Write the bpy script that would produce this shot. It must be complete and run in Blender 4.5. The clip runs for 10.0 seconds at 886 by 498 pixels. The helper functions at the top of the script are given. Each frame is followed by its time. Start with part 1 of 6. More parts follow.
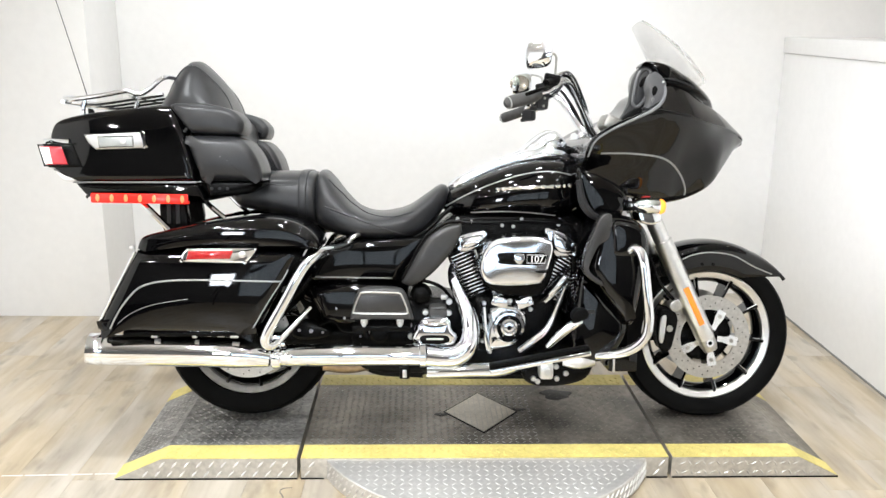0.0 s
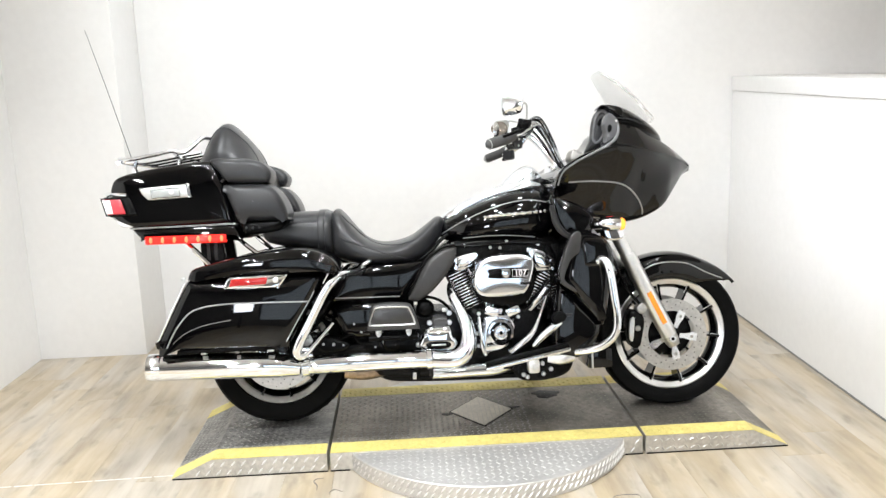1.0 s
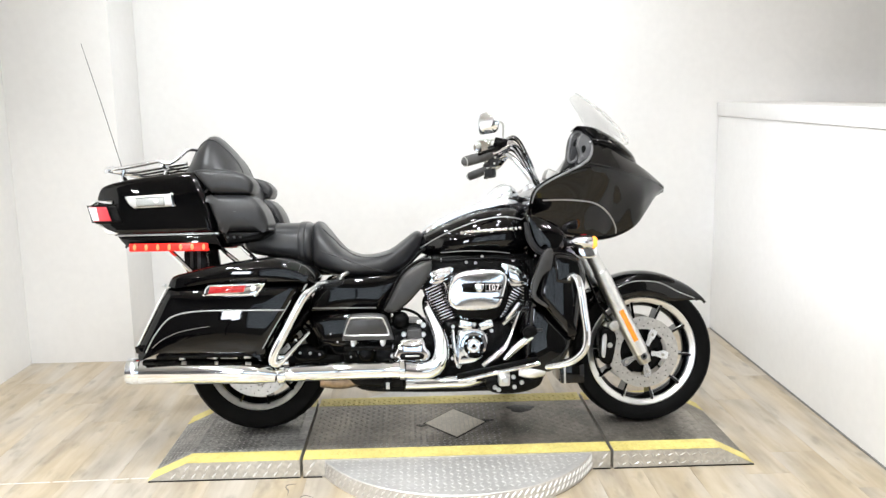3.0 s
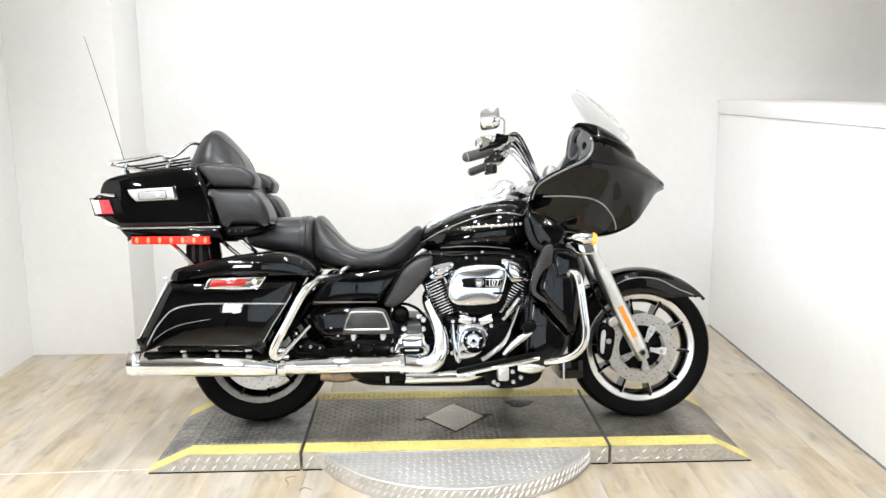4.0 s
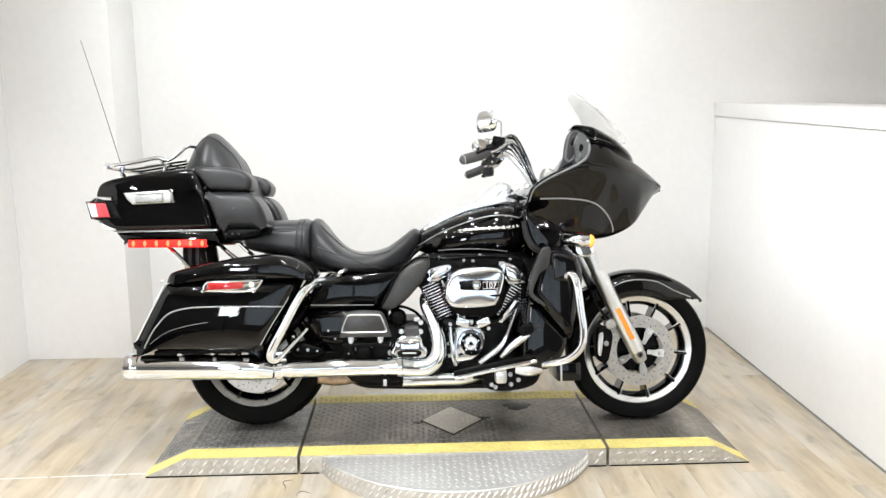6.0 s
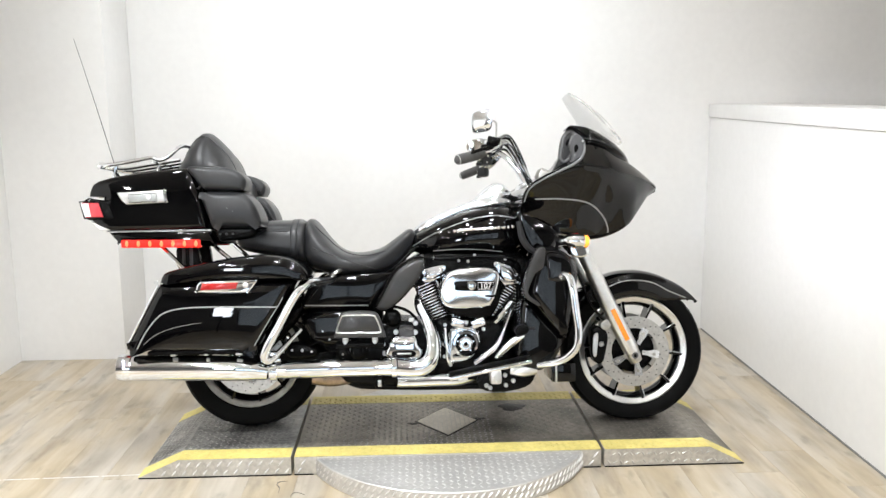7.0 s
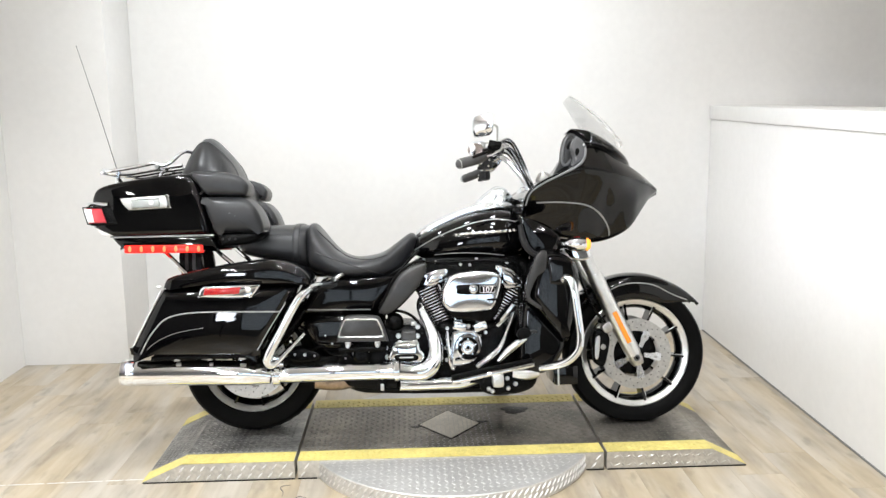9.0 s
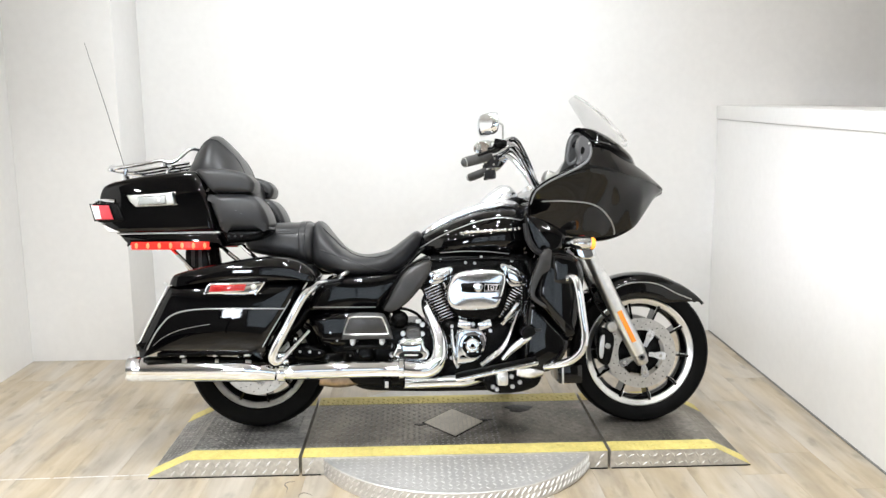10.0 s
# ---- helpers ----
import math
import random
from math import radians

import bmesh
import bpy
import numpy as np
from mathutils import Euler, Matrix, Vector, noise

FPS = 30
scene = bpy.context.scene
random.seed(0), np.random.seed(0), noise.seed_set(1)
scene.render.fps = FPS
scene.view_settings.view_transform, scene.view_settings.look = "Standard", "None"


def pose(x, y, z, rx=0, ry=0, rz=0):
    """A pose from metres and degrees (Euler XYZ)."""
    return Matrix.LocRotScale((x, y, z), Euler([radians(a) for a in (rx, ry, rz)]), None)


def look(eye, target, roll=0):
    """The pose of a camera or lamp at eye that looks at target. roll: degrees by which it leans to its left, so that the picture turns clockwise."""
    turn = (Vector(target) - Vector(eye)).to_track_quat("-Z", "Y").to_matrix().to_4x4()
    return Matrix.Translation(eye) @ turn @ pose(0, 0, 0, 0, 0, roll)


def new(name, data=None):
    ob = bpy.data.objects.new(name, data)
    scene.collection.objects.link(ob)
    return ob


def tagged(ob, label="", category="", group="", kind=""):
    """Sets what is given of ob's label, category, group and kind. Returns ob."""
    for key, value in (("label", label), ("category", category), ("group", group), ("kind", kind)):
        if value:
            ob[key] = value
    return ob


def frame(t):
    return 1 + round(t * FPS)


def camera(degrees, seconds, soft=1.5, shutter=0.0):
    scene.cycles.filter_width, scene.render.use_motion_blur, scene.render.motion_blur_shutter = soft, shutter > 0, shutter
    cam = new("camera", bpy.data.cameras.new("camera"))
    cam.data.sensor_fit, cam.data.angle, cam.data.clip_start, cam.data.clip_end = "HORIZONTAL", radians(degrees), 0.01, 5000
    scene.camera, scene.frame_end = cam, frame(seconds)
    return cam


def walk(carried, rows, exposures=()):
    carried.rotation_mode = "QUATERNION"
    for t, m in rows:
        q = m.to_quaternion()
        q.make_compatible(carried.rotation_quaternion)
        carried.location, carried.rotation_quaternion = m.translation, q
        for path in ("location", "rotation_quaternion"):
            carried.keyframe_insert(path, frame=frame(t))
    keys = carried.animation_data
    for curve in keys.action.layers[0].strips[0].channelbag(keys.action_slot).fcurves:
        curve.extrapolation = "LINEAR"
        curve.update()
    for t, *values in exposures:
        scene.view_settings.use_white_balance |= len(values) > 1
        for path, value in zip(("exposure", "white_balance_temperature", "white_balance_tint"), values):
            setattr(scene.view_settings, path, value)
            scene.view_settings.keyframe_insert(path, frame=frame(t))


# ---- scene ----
cam = camera(57.2, 10.0, soft=1.45)
PATH = [
    (0, (0.608, -2.762, 1.416), (0.676, -0.828, 0.913), 0.8),
    (0.1, (0.624, -2.836, 1.412), (0.665, -0.904, 0.900), 0.76),
    (0.2, (0.639, -2.892, 1.418), (0.652, -0.958, 0.910), 1.16),
    (0.3, (0.634, -2.962, 1.422), (0.638, -1.017, 0.958), 1.09),
    (0.4, (0.647, -3.011, 1.438), (0.647, -1.054, 1.027), 0.39),
    (0.5, (0.634, -3.061, 1.442), (0.672, -1.102, 1.042), -0.1),
    (0.6, (0.645, -3.114, 1.442), (0.684, -1.152, 1.055), -0.25),
    (0.7, (0.611, -3.159, 1.429), (0.679, -1.198, 1.044), -0.32),
    (0.8, (0.609, -3.202, 1.433), (0.693, -1.239, 1.062), -0.12),
    (0.9, (0.591, -3.247, 1.433), (0.688, -1.285, 1.061), -1.06),
    (1, (0.574, -3.281, 1.434), (0.658, -1.321, 1.048), -2.1),
    (1.2, (0.576, -3.327, 1.440), (0.681, -1.367, 1.056), -1.49),
    (1.5, (0.608, -3.35, 1.435), (0.705, -1.39, 1.048), -1.8),
    (1.6, (0.613, -3.349, 1.431), (0.689, -1.384, 1.066), -0.97),
    (1.7, (0.643, -3.352, 1.440), (0.689, -1.384, 1.086), -0.97),
    (1.8, (0.657, -3.354, 1.440), (0.697, -1.384, 1.096), -0.52),
    (1.9, (0.683, -3.357, 1.444), (0.725, -1.387, 1.098), -0.35),
    (2, (0.687, -3.359, 1.437), (0.732, -1.387, 1.106), 0.1),
    (2.2, (0.700, -3.360, 1.433), (0.773, -1.392, 1.082), 0.17),
    (2.5, (0.699, -3.359, 1.435), (0.771, -1.388, 1.101), -0.6),
    (2.7, (0.694, -3.362, 1.430), (0.764, -1.392, 1.096), -0.93),
    (3.8, (0.694, -3.385, 1.418), (0.756, -1.418, 1.065), -0.32),
    (4, (0.695, -3.386, 1.423), (0.761, -1.417, 1.075), -0.4),
    (4.5, (0.695, -3.391, 1.418), (0.757, -1.421, 1.078), -0.9),
    (5, (0.694, -3.392, 1.416), (0.765, -1.423, 1.076), -0.9),
    (5.5, (0.694, -3.385, 1.421), (0.767, -1.419, 1.064), -0.7),
    (5.7, (0.691, -3.385, 1.417), (0.765, -1.417, 1.069), -0.42),
    (6.8, (0.696, -3.385, 1.416), (0.774, -1.414, 1.084), -0.84),
    (7, (0.693, -3.378, 1.41), (0.78, -1.408, 1.076), -0.4),
    (7.5, (0.692, -3.38, 1.413), (0.778, -1.41, 1.079), -0.3),
    (8, (0.694, -3.376, 1.412), (0.771, -1.406, 1.078), -0.5),
    (8.5, (0.696, -3.383, 1.416), (0.777, -1.412, 1.084), -0.3),
    (9, (0.692, -3.386, 1.422), (0.775, -1.415, 1.091), -0.7),
    (9.5, (0.695, -3.39, 1.41), (0.769, -1.418, 1.081), -0.7),
    (10, (0.701, -3.394, 1.416), (0.766, -1.423, 1.085), -0.5),
]
walk(cam, [(t, look(eye, target, roll)) for t, eye, target, roll in PATH], [(0, 0.0), (2.5, 0.01), (5.0, 0.0), (5.5, 0.04), (7.0, -0.13), (10.0, -0.13)])

# ---- world and lamps ----
world = bpy.data.worlds.new("room_air")
scene.world = world
world.use_nodes = True
world.node_tree.nodes["Background"].inputs[0].default_value = (0.9, 0.93, 1.0, 1)
world.node_tree.nodes["Background"].inputs[1].default_value = 0.02
scene.view_settings.exposure = 0.0
LEAN = 8.5
DECK = 0.08
TOP = 0.0745
X_LEFT, X_RIGHT, Y_BACK, Y_PIER, Y_FRONT, Z_CEIL = -1.55, 2.56, 1.69, 1.265, -7.0, 2.75
Y_OPEN = -2.7
X_NICHE = 4.15
SPOTS = [(x, y) for y in (-1.2, -2.2) for x in (-0.75, 0.2, 1.1, 2.0)]
WASH_SPOTS = [(x, 0.30) for x in (-0.35, 0.35, 1.05, 1.75)] + [(1.45, -0.55)]
NICHE_FILLS = [(3.0, 0.35), (3.55, -0.9)]
HALL_SPOTS = [(x, y) for y in (-3.6, -4.8, -6.0) for x in (-2.6, -0.9, 0.85, 2.6, 4.3)]


def area_lamp(name, eye, target, size, watts, colour=(0.925, 0.967, 1.0), size_y=None, shape="DISK", spread=180):
    d = bpy.data.lights.new(name, "AREA")
    d.shape, d.size, d.energy, d.color, d.spread = shape, size, watts, colour, radians(spread)
    if size_y:
        d.size_y = size_y
    ob = new(name, d)
    ob.matrix_world = look(eye, target)
    return ob


for sx, sy in SPOTS:
    area_lamp("ceiling_spot", (sx, sy, Z_CEIL - 0.055), (sx - (0.3 if sx < 0 else 0), sy + 0.35, 0), 0.11, 20 if sx < 0 else (15.5 if sx < 1 else (11 if sx < 2 else 1.5)), spread=112 if sx < 0 or sx >= 2 else 135)
for sx, sy in WASH_SPOTS[:4]:
    area_lamp("wall_washer", (sx, sy, Z_CEIL - 0.055), (0.75 + 0.8 * (sx - 0.75), Y_BACK, 0.75), 0.11, 9.4 if sx < 1.5 else 8.0, spread=145)
area_lamp("wall_washer", (*WASH_SPOTS[4], Z_CEIL - 0.055), (X_RIGHT, -0.7, 1.05), 0.11, 13, spread=125)
# unseen spots added to brighten the back wall beyond the low wall
for sx, sy in NICHE_FILLS:
    area_lamp("niche_fill", (sx, sy, Z_CEIL - 0.055), (sx + 0.1, Y_BACK, 1.0), 0.11, 2.9, (1.0, 0.93, 0.84), spread=145)
for sx, sy in HALL_SPOTS:
    area_lamp("hall_spot", (sx, sy, Z_CEIL - 0.055), (sx, sy + 0.5, 0), 0.11, 13 if sx < 2 or sy < -4 else 2.5, (0.98, 0.97, 0.955))
# added lamp for the window-like rectangle mirrored in bag and trunk, and an added beam for the glare on the low wall
area_lamp("added_panel_lamp", (-0.95, -5.0, 1.25), (2.0, -0.2, 0.95), 0.32, 8, (0.86, 0.92, 1.0), 0.52, "RECTANGLE", 90)
area_lamp("added_wall_beam", (-0.55, -5.2, 1.55), (2.58, 0.22, 0.94), 0.16, 2.2, (0.86, 0.92, 1.0), None, "DISK", 13)


# ---- materials ----
def mat(name, colour, rough=0.5, metal=0.0, coat=0.0, grain=0.0, grain_scale=40.0, bump=0.0, bump_scale=120.0, emit=0.0, emit_colour=None, rough_var=0.0, spec=0.5, stain=0.0, stain_scale=3.0, trans=0.0, ior=1.45, spread=0.0):
    """A surface with fine grain, wider stains, small relief and, with spread, a tone of its own for each piece."""
    m = bpy.data.materials.new(name)
    m.use_nodes = True
    nt = m.node_tree
    b = nt.nodes["Principled BSDF"]
    b.inputs["Base Color"].default_value = (*colour, 1)
    b.inputs["Roughness"].default_value = rough
    b.inputs["Metallic"].default_value = metal
    b.inputs["Coat Weight"].default_value = coat
    b.inputs["Coat Roughness"].default_value = 0.03
    b.inputs["Specular IOR Level"].default_value = spec
    b.inputs["Transmission Weight"].default_value = trans
    b.inputs["IOR"].default_value = ior
    if emit:
        b.inputs["Emission Color"].default_value = (*(emit_colour or colour), 1)
        b.inputs["Emission Strength"].default_value = emit
    co = nt.nodes.new("ShaderNodeTexCoord")
    last = None

    def noise_node(scale, detail=4.0):
        n = nt.nodes.new("ShaderNodeTexNoise")
        n.inputs["Scale"].default_value, n.inputs["Detail"].default_value = scale, detail
        nt.links.new(co.outputs["Object"], n.inputs["Vector"])
        return n

    def times(amount, fac):
        nonlocal last
        r = nt.nodes.new("ShaderNodeMapRange")
        r.inputs["From Min"].default_value, r.inputs["From Max"].default_value = 0.3, 0.7
        r.inputs["To Min"].default_value, r.inputs["To Max"].default_value = 1 - amount, 1 + amount
        nt.links.new(fac, r.inputs["Value"])
        v = nt.nodes.new("ShaderNodeVectorMath")
        v.operation = "SCALE"
        if last is None:
            v.inputs[0].default_value = colour
        else:
            nt.links.new(last, v.inputs[0])
        nt.links.new(r.outputs[0], v.inputs["Scale"])
        last = v.outputs[0]

    if grain:
        times(grain, noise_node(grain_scale).outputs["Fac"])
    if stain:
        times(stain, noise_node(stain_scale, 5.0).outputs["Fac"])
    if spread:
        info = nt.nodes.new("ShaderNodeObjectInfo")
        r = nt.nodes.new("ShaderNodeMapRange")
        r.inputs["To Min"].default_value, r.inputs["To Max"].default_value = 0.3, 0.7
        nt.links.new(info.outputs["Random"], r.inputs["Value"])
        times(spread, r.outputs[0])
    if last is not None:
        nt.links.new(last, b.inputs["Base Color"])
    if rough_var:
        r = nt.nodes.new("ShaderNodeMapRange")
        r.inputs["To Min"].default_value, r.inputs["To Max"].default_value = max(rough - rough_var, 0.01), rough + rough_var
        nt.links.new(noise_node(9.0).outputs["Fac"], r.inputs["Value"])
        nt.links.new(r.outputs[0], b.inputs["Roughness"])
    if bump:
        bn = nt.nodes.new("ShaderNodeBump")
        bn.inputs["Strength"].default_value, bn.inputs["Distance"].default_value = bump, 0.002
        nt.links.new(noise_node(bump_scale, 3.0).outputs["Fac"], bn.inputs["Height"])
        nt.links.new(bn.outputs[0], b.inputs["Normal"])
    return m


PAINT = mat("gloss_black_paint", (0.0012, 0.0012, 0.0014), 0.03, rough_var=0.012, spec=0.52)
CHROME = mat("chrome", (0.87, 0.90, 0.94), 0.04, 1.0, rough_var=0.02)
POLISHED = mat("polished_alloy", (0.88, 0.905, 0.94), 0.15, 1.0, rough_var=0.05)
SATIN = mat("satin_aluminium", (0.72, 0.72, 0.71), 0.3, 1.0, grain=0.05, rough_var=0.05)
STEEL = mat("brushed_steel", (0.52, 0.51, 0.49), 0.34, 1.0, grain=0.12, grain_scale=90, rough_var=0.06)
LEATHER = mat("black_vinyl", (0.017, 0.0172, 0.0186), 0.33, grain=0.2, grain_scale=30, bump=0.10, bump_scale=380, rough_var=0.08, spec=0.56)
GUARD = mat("satin_grey_plastic", (0.026, 0.025, 0.0245), 0.27, spec=0.6, grain=0.08, bump=0.1, bump_scale=500)
BOARD = mat("dark_grey_rubber", (0.045, 0.044, 0.043), 0.42, spec=0.45, grain=0.12, bump=0.2, bump_scale=400)
RUBBER = mat("tyre_rubber", (0.0032, 0.0032, 0.0032), 0.52, spec=0.06, grain=0.2, grain_scale=20, bump=0.2, bump_scale=200)
CASE = mat("wrinkle_black", (0.0016, 0.0016, 0.0016), 0.26, spec=0.13, bump=0.3, bump_scale=500, grain=0.15)
PLASTIC = mat("grey_black_plastic", (0.022, 0.022, 0.023), 0.4, spec=0.3, grain=0.1, bump=0.15, bump_scale=500)
INNER = mat("dash_grey_plastic", (0.042, 0.042, 0.044), 0.3, spec=0.4, grain=0.08, bump=0.15, bump_scale=400)
PIN = mat("silver_pinstripe", (0.32, 0.32, 0.32), 0.3, 0.5, grain=0.08)
RED = mat("red_lens", (0.34, 0.014, 0.014), 0.15, coat=1.0, grain=0.15, grain_scale=150)
LED_BAR = mat("lit_red_lens", (0.6, 0.015, 0.01), 0.2, emit=0.75, emit_colour=(1.0, 0.022, 0.012))
LED_DOT = mat("lit_led", (0.35, 0.06, 0.03), 0.3, emit=1.6, emit_colour=(1.0, 0.24, 0.085))
TAIL = mat("lit_tail_lens", (0.45, 0.035, 0.045), 0.15, coat=1.0, emit=0.36, emit_colour=(1.0, 0.08, 0.11))
GRIP = mat("worn_grey_rubber", (0.075, 0.074, 0.073), 0.5, spec=0.35, grain=0.15, grain_scale=60, bump=0.3, bump_scale=220)
LATCH = mat("dull_latch_metal", (0.36, 0.37, 0.36), 0.42, 0.4, grain=0.1, grain_scale=60, rough_var=0.06)
RIM_EDGE = mat("worn_rim_metal", (0.44, 0.435, 0.425), 0.36, 0.45, grain=0.12, grain_scale=50, stain=0.15, stain_scale=12)
CLEAR = mat("white_lens", (0.8, 0.78, 0.78), 0.12, coat=1.0)
AMBER = mat("amber_reflector", (0.82, 0.27, 0.022), 0.2, coat=1.0, grain=0.1, grain_scale=200)
AMBER_LIT = mat("lit_amber_lens", (0.95, 0.35, 0.05), 0.2, emit=1.2, emit_colour=(1.0, 0.33, 0.03))
COVER_CHROME = mat("soft_chrome", (0.88, 0.90, 0.93), 0.09, 1.0, rough_var=0.03)
# tan base colour holds the warm reflection of the far mirror glass
TAN_REFLECTION = mat("painted_tan_reflection", (0.30, 0.265, 0.23), 0.12, 0.75, coat=0.5, grain=0.15, grain_scale=25)
SCREEN = mat("clear_acrylic", (1.0, 1.0, 1.0), 0.02, trans=1.0, ior=1.025)
EDGE = mat("acrylic_edge", (0.55, 0.57, 0.57), 0.15, coat=0.5)
BROWN = mat("stained_pipe_steel", (0.30, 0.22, 0.15), 0.35, 0.8, grain=0.3, stain=0.3, stain_scale=12)
WHITE_WALL = mat("white_wall_paint", (0.80, 0.79, 0.775), 0.45, grain=0.015, grain_scale=25, bump=0.06, bump_scale=160, stain=0.02, stain_scale=1.3)
TAN_WALL = mat("beige_wall_paint", (0.49, 0.455, 0.405), 0.6, grain=0.03, grain_scale=25, bump=0.06, bump_scale=160, stain=0.05)
CEIL = mat("ceiling_paint", (0.70, 0.68, 0.655), 0.8, grain=0.02, bump=0.1)
DARK_WALL = mat("dark_showroom_wall", (0.24, 0.236, 0.23), 0.7, grain=0.1, stain=0.2, stain_scale=1.0)
DAYLIGHT = mat("overcast_daylight", (0.5, 0.55, 0.6), 0.8, emit=1.6, emit_colour=(0.78, 0.89, 1.0))
PANE = mat("window_glass", (0.97, 0.98, 0.98), 0.02, trans=1.0, ior=1.3)
YELLOW = mat("yellow_safety_tape", (0.65, 0.545, 0.18), 0.5, grain=0.08, grain_scale=60, stain=0.12, stain_scale=8, bump=0.6, bump_scale=45)
PLATE = mat("worn_tread_plate", (0.222, 0.201, 0.174), 0.42, 0.7, grain=0.25, grain_scale=45, stain=0.55, stain_scale=4.5, bump=0.1, rough_var=0.1)
PLATE_GREY = mat("grey_tread_plate", (0.31, 0.303, 0.29), 0.42, 0.6, grain=0.35, grain_scale=55, stain=0.35, stain_scale=9, bump=0.1, rough_var=0.1)
WORN_STUD = mat("worn_tread", (0.27, 0.248, 0.215), 0.42, 0.7, grain=0.3, grain_scale=30)
PLATE_SIDE = mat("bright_tread_plate", (0.50, 0.475, 0.43), 0.4, 0.5, grain=0.14, grain_scale=60, stain=0.1, stain_scale=7, rough_var=0.08)
DISC_TOP = mat("scuffed_aluminium_plate", (0.56, 0.545, 0.525), 0.40, 0.55, grain=0.08, grain_scale=60, stain=0.10, stain_scale=5, rough_var=0.1)
INSET = mat("worn_brass_grey_plate", (0.58, 0.54, 0.47), 0.40, 0.6, grain=0.12, grain_scale=70, stain=0.15, stain_scale=9, rough_var=0.1)
STUD = mat("polished_tread", (0.52, 0.51, 0.49), 0.30, 0.9, grain=0.2, grain_scale=30)
STUD_BRIGHT = mat("bright_polished_tread", (0.73, 0.72, 0.70), 0.32, 0.35, grain=0.1)
BLACK = mat("matt_black", (0.006, 0.006, 0.006), 0.8, grain=0.1, spec=0.08)
STAIN = mat("oily_stain", (0.035, 0.033, 0.031), 0.55, 0.3, grain=0.4, grain_scale=90, stain=0.3, stain_scale=30)
VENT = mat("light_grey_plastic", (0.15, 0.15, 0.155), 0.25, grain=0.06)
EAR = mat("gloss_grey_plastic", (0.095, 0.095, 0.099), 0.25, grain=0.06, spec=0.4)
LAMP_ON = mat("lamp_diffuser", (1, 1, 1), 0.5, emit=6.0, emit_colour=(1, 0.98, 0.945))
SCUFF = mat("grey_scuff", (0.20, 0.18, 0.16), 0.6, grain=0.3, grain_scale=60)
WHITE_LINE = mat("white_floor_line", (0.68, 0.67, 0.65), 0.5, grain=0.1, grain_scale=80)


def wood_mat():
    """Oak laminate: grain along the plank and a tone of its own for each plank."""
    m = bpy.data.materials.new("oak_laminate")
    m.use_nodes = True
    nt = m.node_tree
    b = nt.nodes["Principled BSDF"]
    co, info = nt.nodes.new("ShaderNodeTexCoord"), nt.nodes.new("ShaderNodeObjectInfo")
    add = nt.nodes.new("ShaderNodeVectorMath")
    shift = nt.nodes.new("ShaderNodeVectorMath")
    shift.operation = "SCALE"
    shift.inputs[0].default_value = (7.3, 31.0, 3.1)
    nt.links.new(info.outputs["Random"], shift.inputs["Scale"])
    nt.links.new(co.outputs["Object"], add.inputs[0])
    nt.links.new(shift.outputs[0], add.inputs[1])
    mp = nt.nodes.new("ShaderNodeMapping")
    mp.inputs["Scale"].default_value = (14.0, 1.1, 4.0)
    nt.links.new(add.outputs[0], mp.inputs["Vector"])
    n = nt.nodes.new("ShaderNodeTexNoise")
    n.inputs["Scale"].default_value, n.inputs["Detail"].default_value, n.inputs["Distortion"].default_value = 1.6, 8.0, 0.6
    nt.links.new(mp.outputs[0], n.inputs["Vector"])
    ramp = nt.nodes.new("ShaderNodeValToRGB")
    ramp.color_ramp.elements[0].position, ramp.color_ramp.elements[0].color = 0.32, (0.292, 0.236, 0.168, 1)
    ramp.color_ramp.elements[1].position, ramp.color_ramp.elements[1].color = 0.66, (0.515, 0.450, 0.353, 1)
    middle = ramp.color_ramp.elements.new(0.48)
    middle.color = (0.413, 0.345, 0.250, 1)
    nt.links.new(n.outputs["Fac"], ramp.inputs["Fac"])
    blot = nt.nodes.new("ShaderNodeTexNoise")
    blot.inputs["Scale"].default_value, blot.inputs["Detail"].default_value = 1.0, 6.0
    mp2 = nt.nodes.new("ShaderNodeMapping")
    mp2.inputs["Scale"].default_value = (9.0, 2.6, 4.0)
    nt.links.new(add.outputs[0], mp2.inputs["Vector"])
    nt.links.new(mp2.outputs[0], blot.inputs["Vector"])
    mixer = nt.nodes.new("ShaderNodeMath")
    mixer.operation = "MULTIPLY_ADD"
    mixer.inputs[1].default_value = 0.62
    half_n = nt.nodes.new("ShaderNodeMath")
    half_n.operation = "MULTIPLY"
    half_n.inputs[1].default_value = 0.38
    nt.links.new(n.outputs["Fac"], half_n.inputs[0])
    nt.links.new(blot.outputs["Fac"], mixer.inputs[0])
    nt.links.new(half_n.outputs[0], mixer.inputs[2])
    nt.links.new(mixer.outputs[0], ramp.inputs["Fac"])
    knots = nt.nodes.new("ShaderNodeTexNoise")
    knots.inputs["Scale"].default_value, knots.inputs["Detail"].default_value = 1.0, 3.0
    mp3 = nt.nodes.new("ShaderNodeMapping")
    mp3.inputs["Scale"].default_value = (16.0, 6.0, 4.0)
    nt.links.new(add.outputs[0], mp3.inputs["Vector"])
    nt.links.new(mp3.outputs[0], knots.inputs["Vector"])
    knot = nt.nodes.new("ShaderNodeMapRange")
    knot.inputs["From Min"].default_value, knot.inputs["From Max"].default_value = 0.58, 0.74
    knot.inputs["To Min"].default_value, knot.inputs["To Max"].default_value = 1.0, 0.70
    nt.links.new(knots.outputs["Fac"], knot.inputs["Value"])
    r = nt.nodes.new("ShaderNodeMapRange")
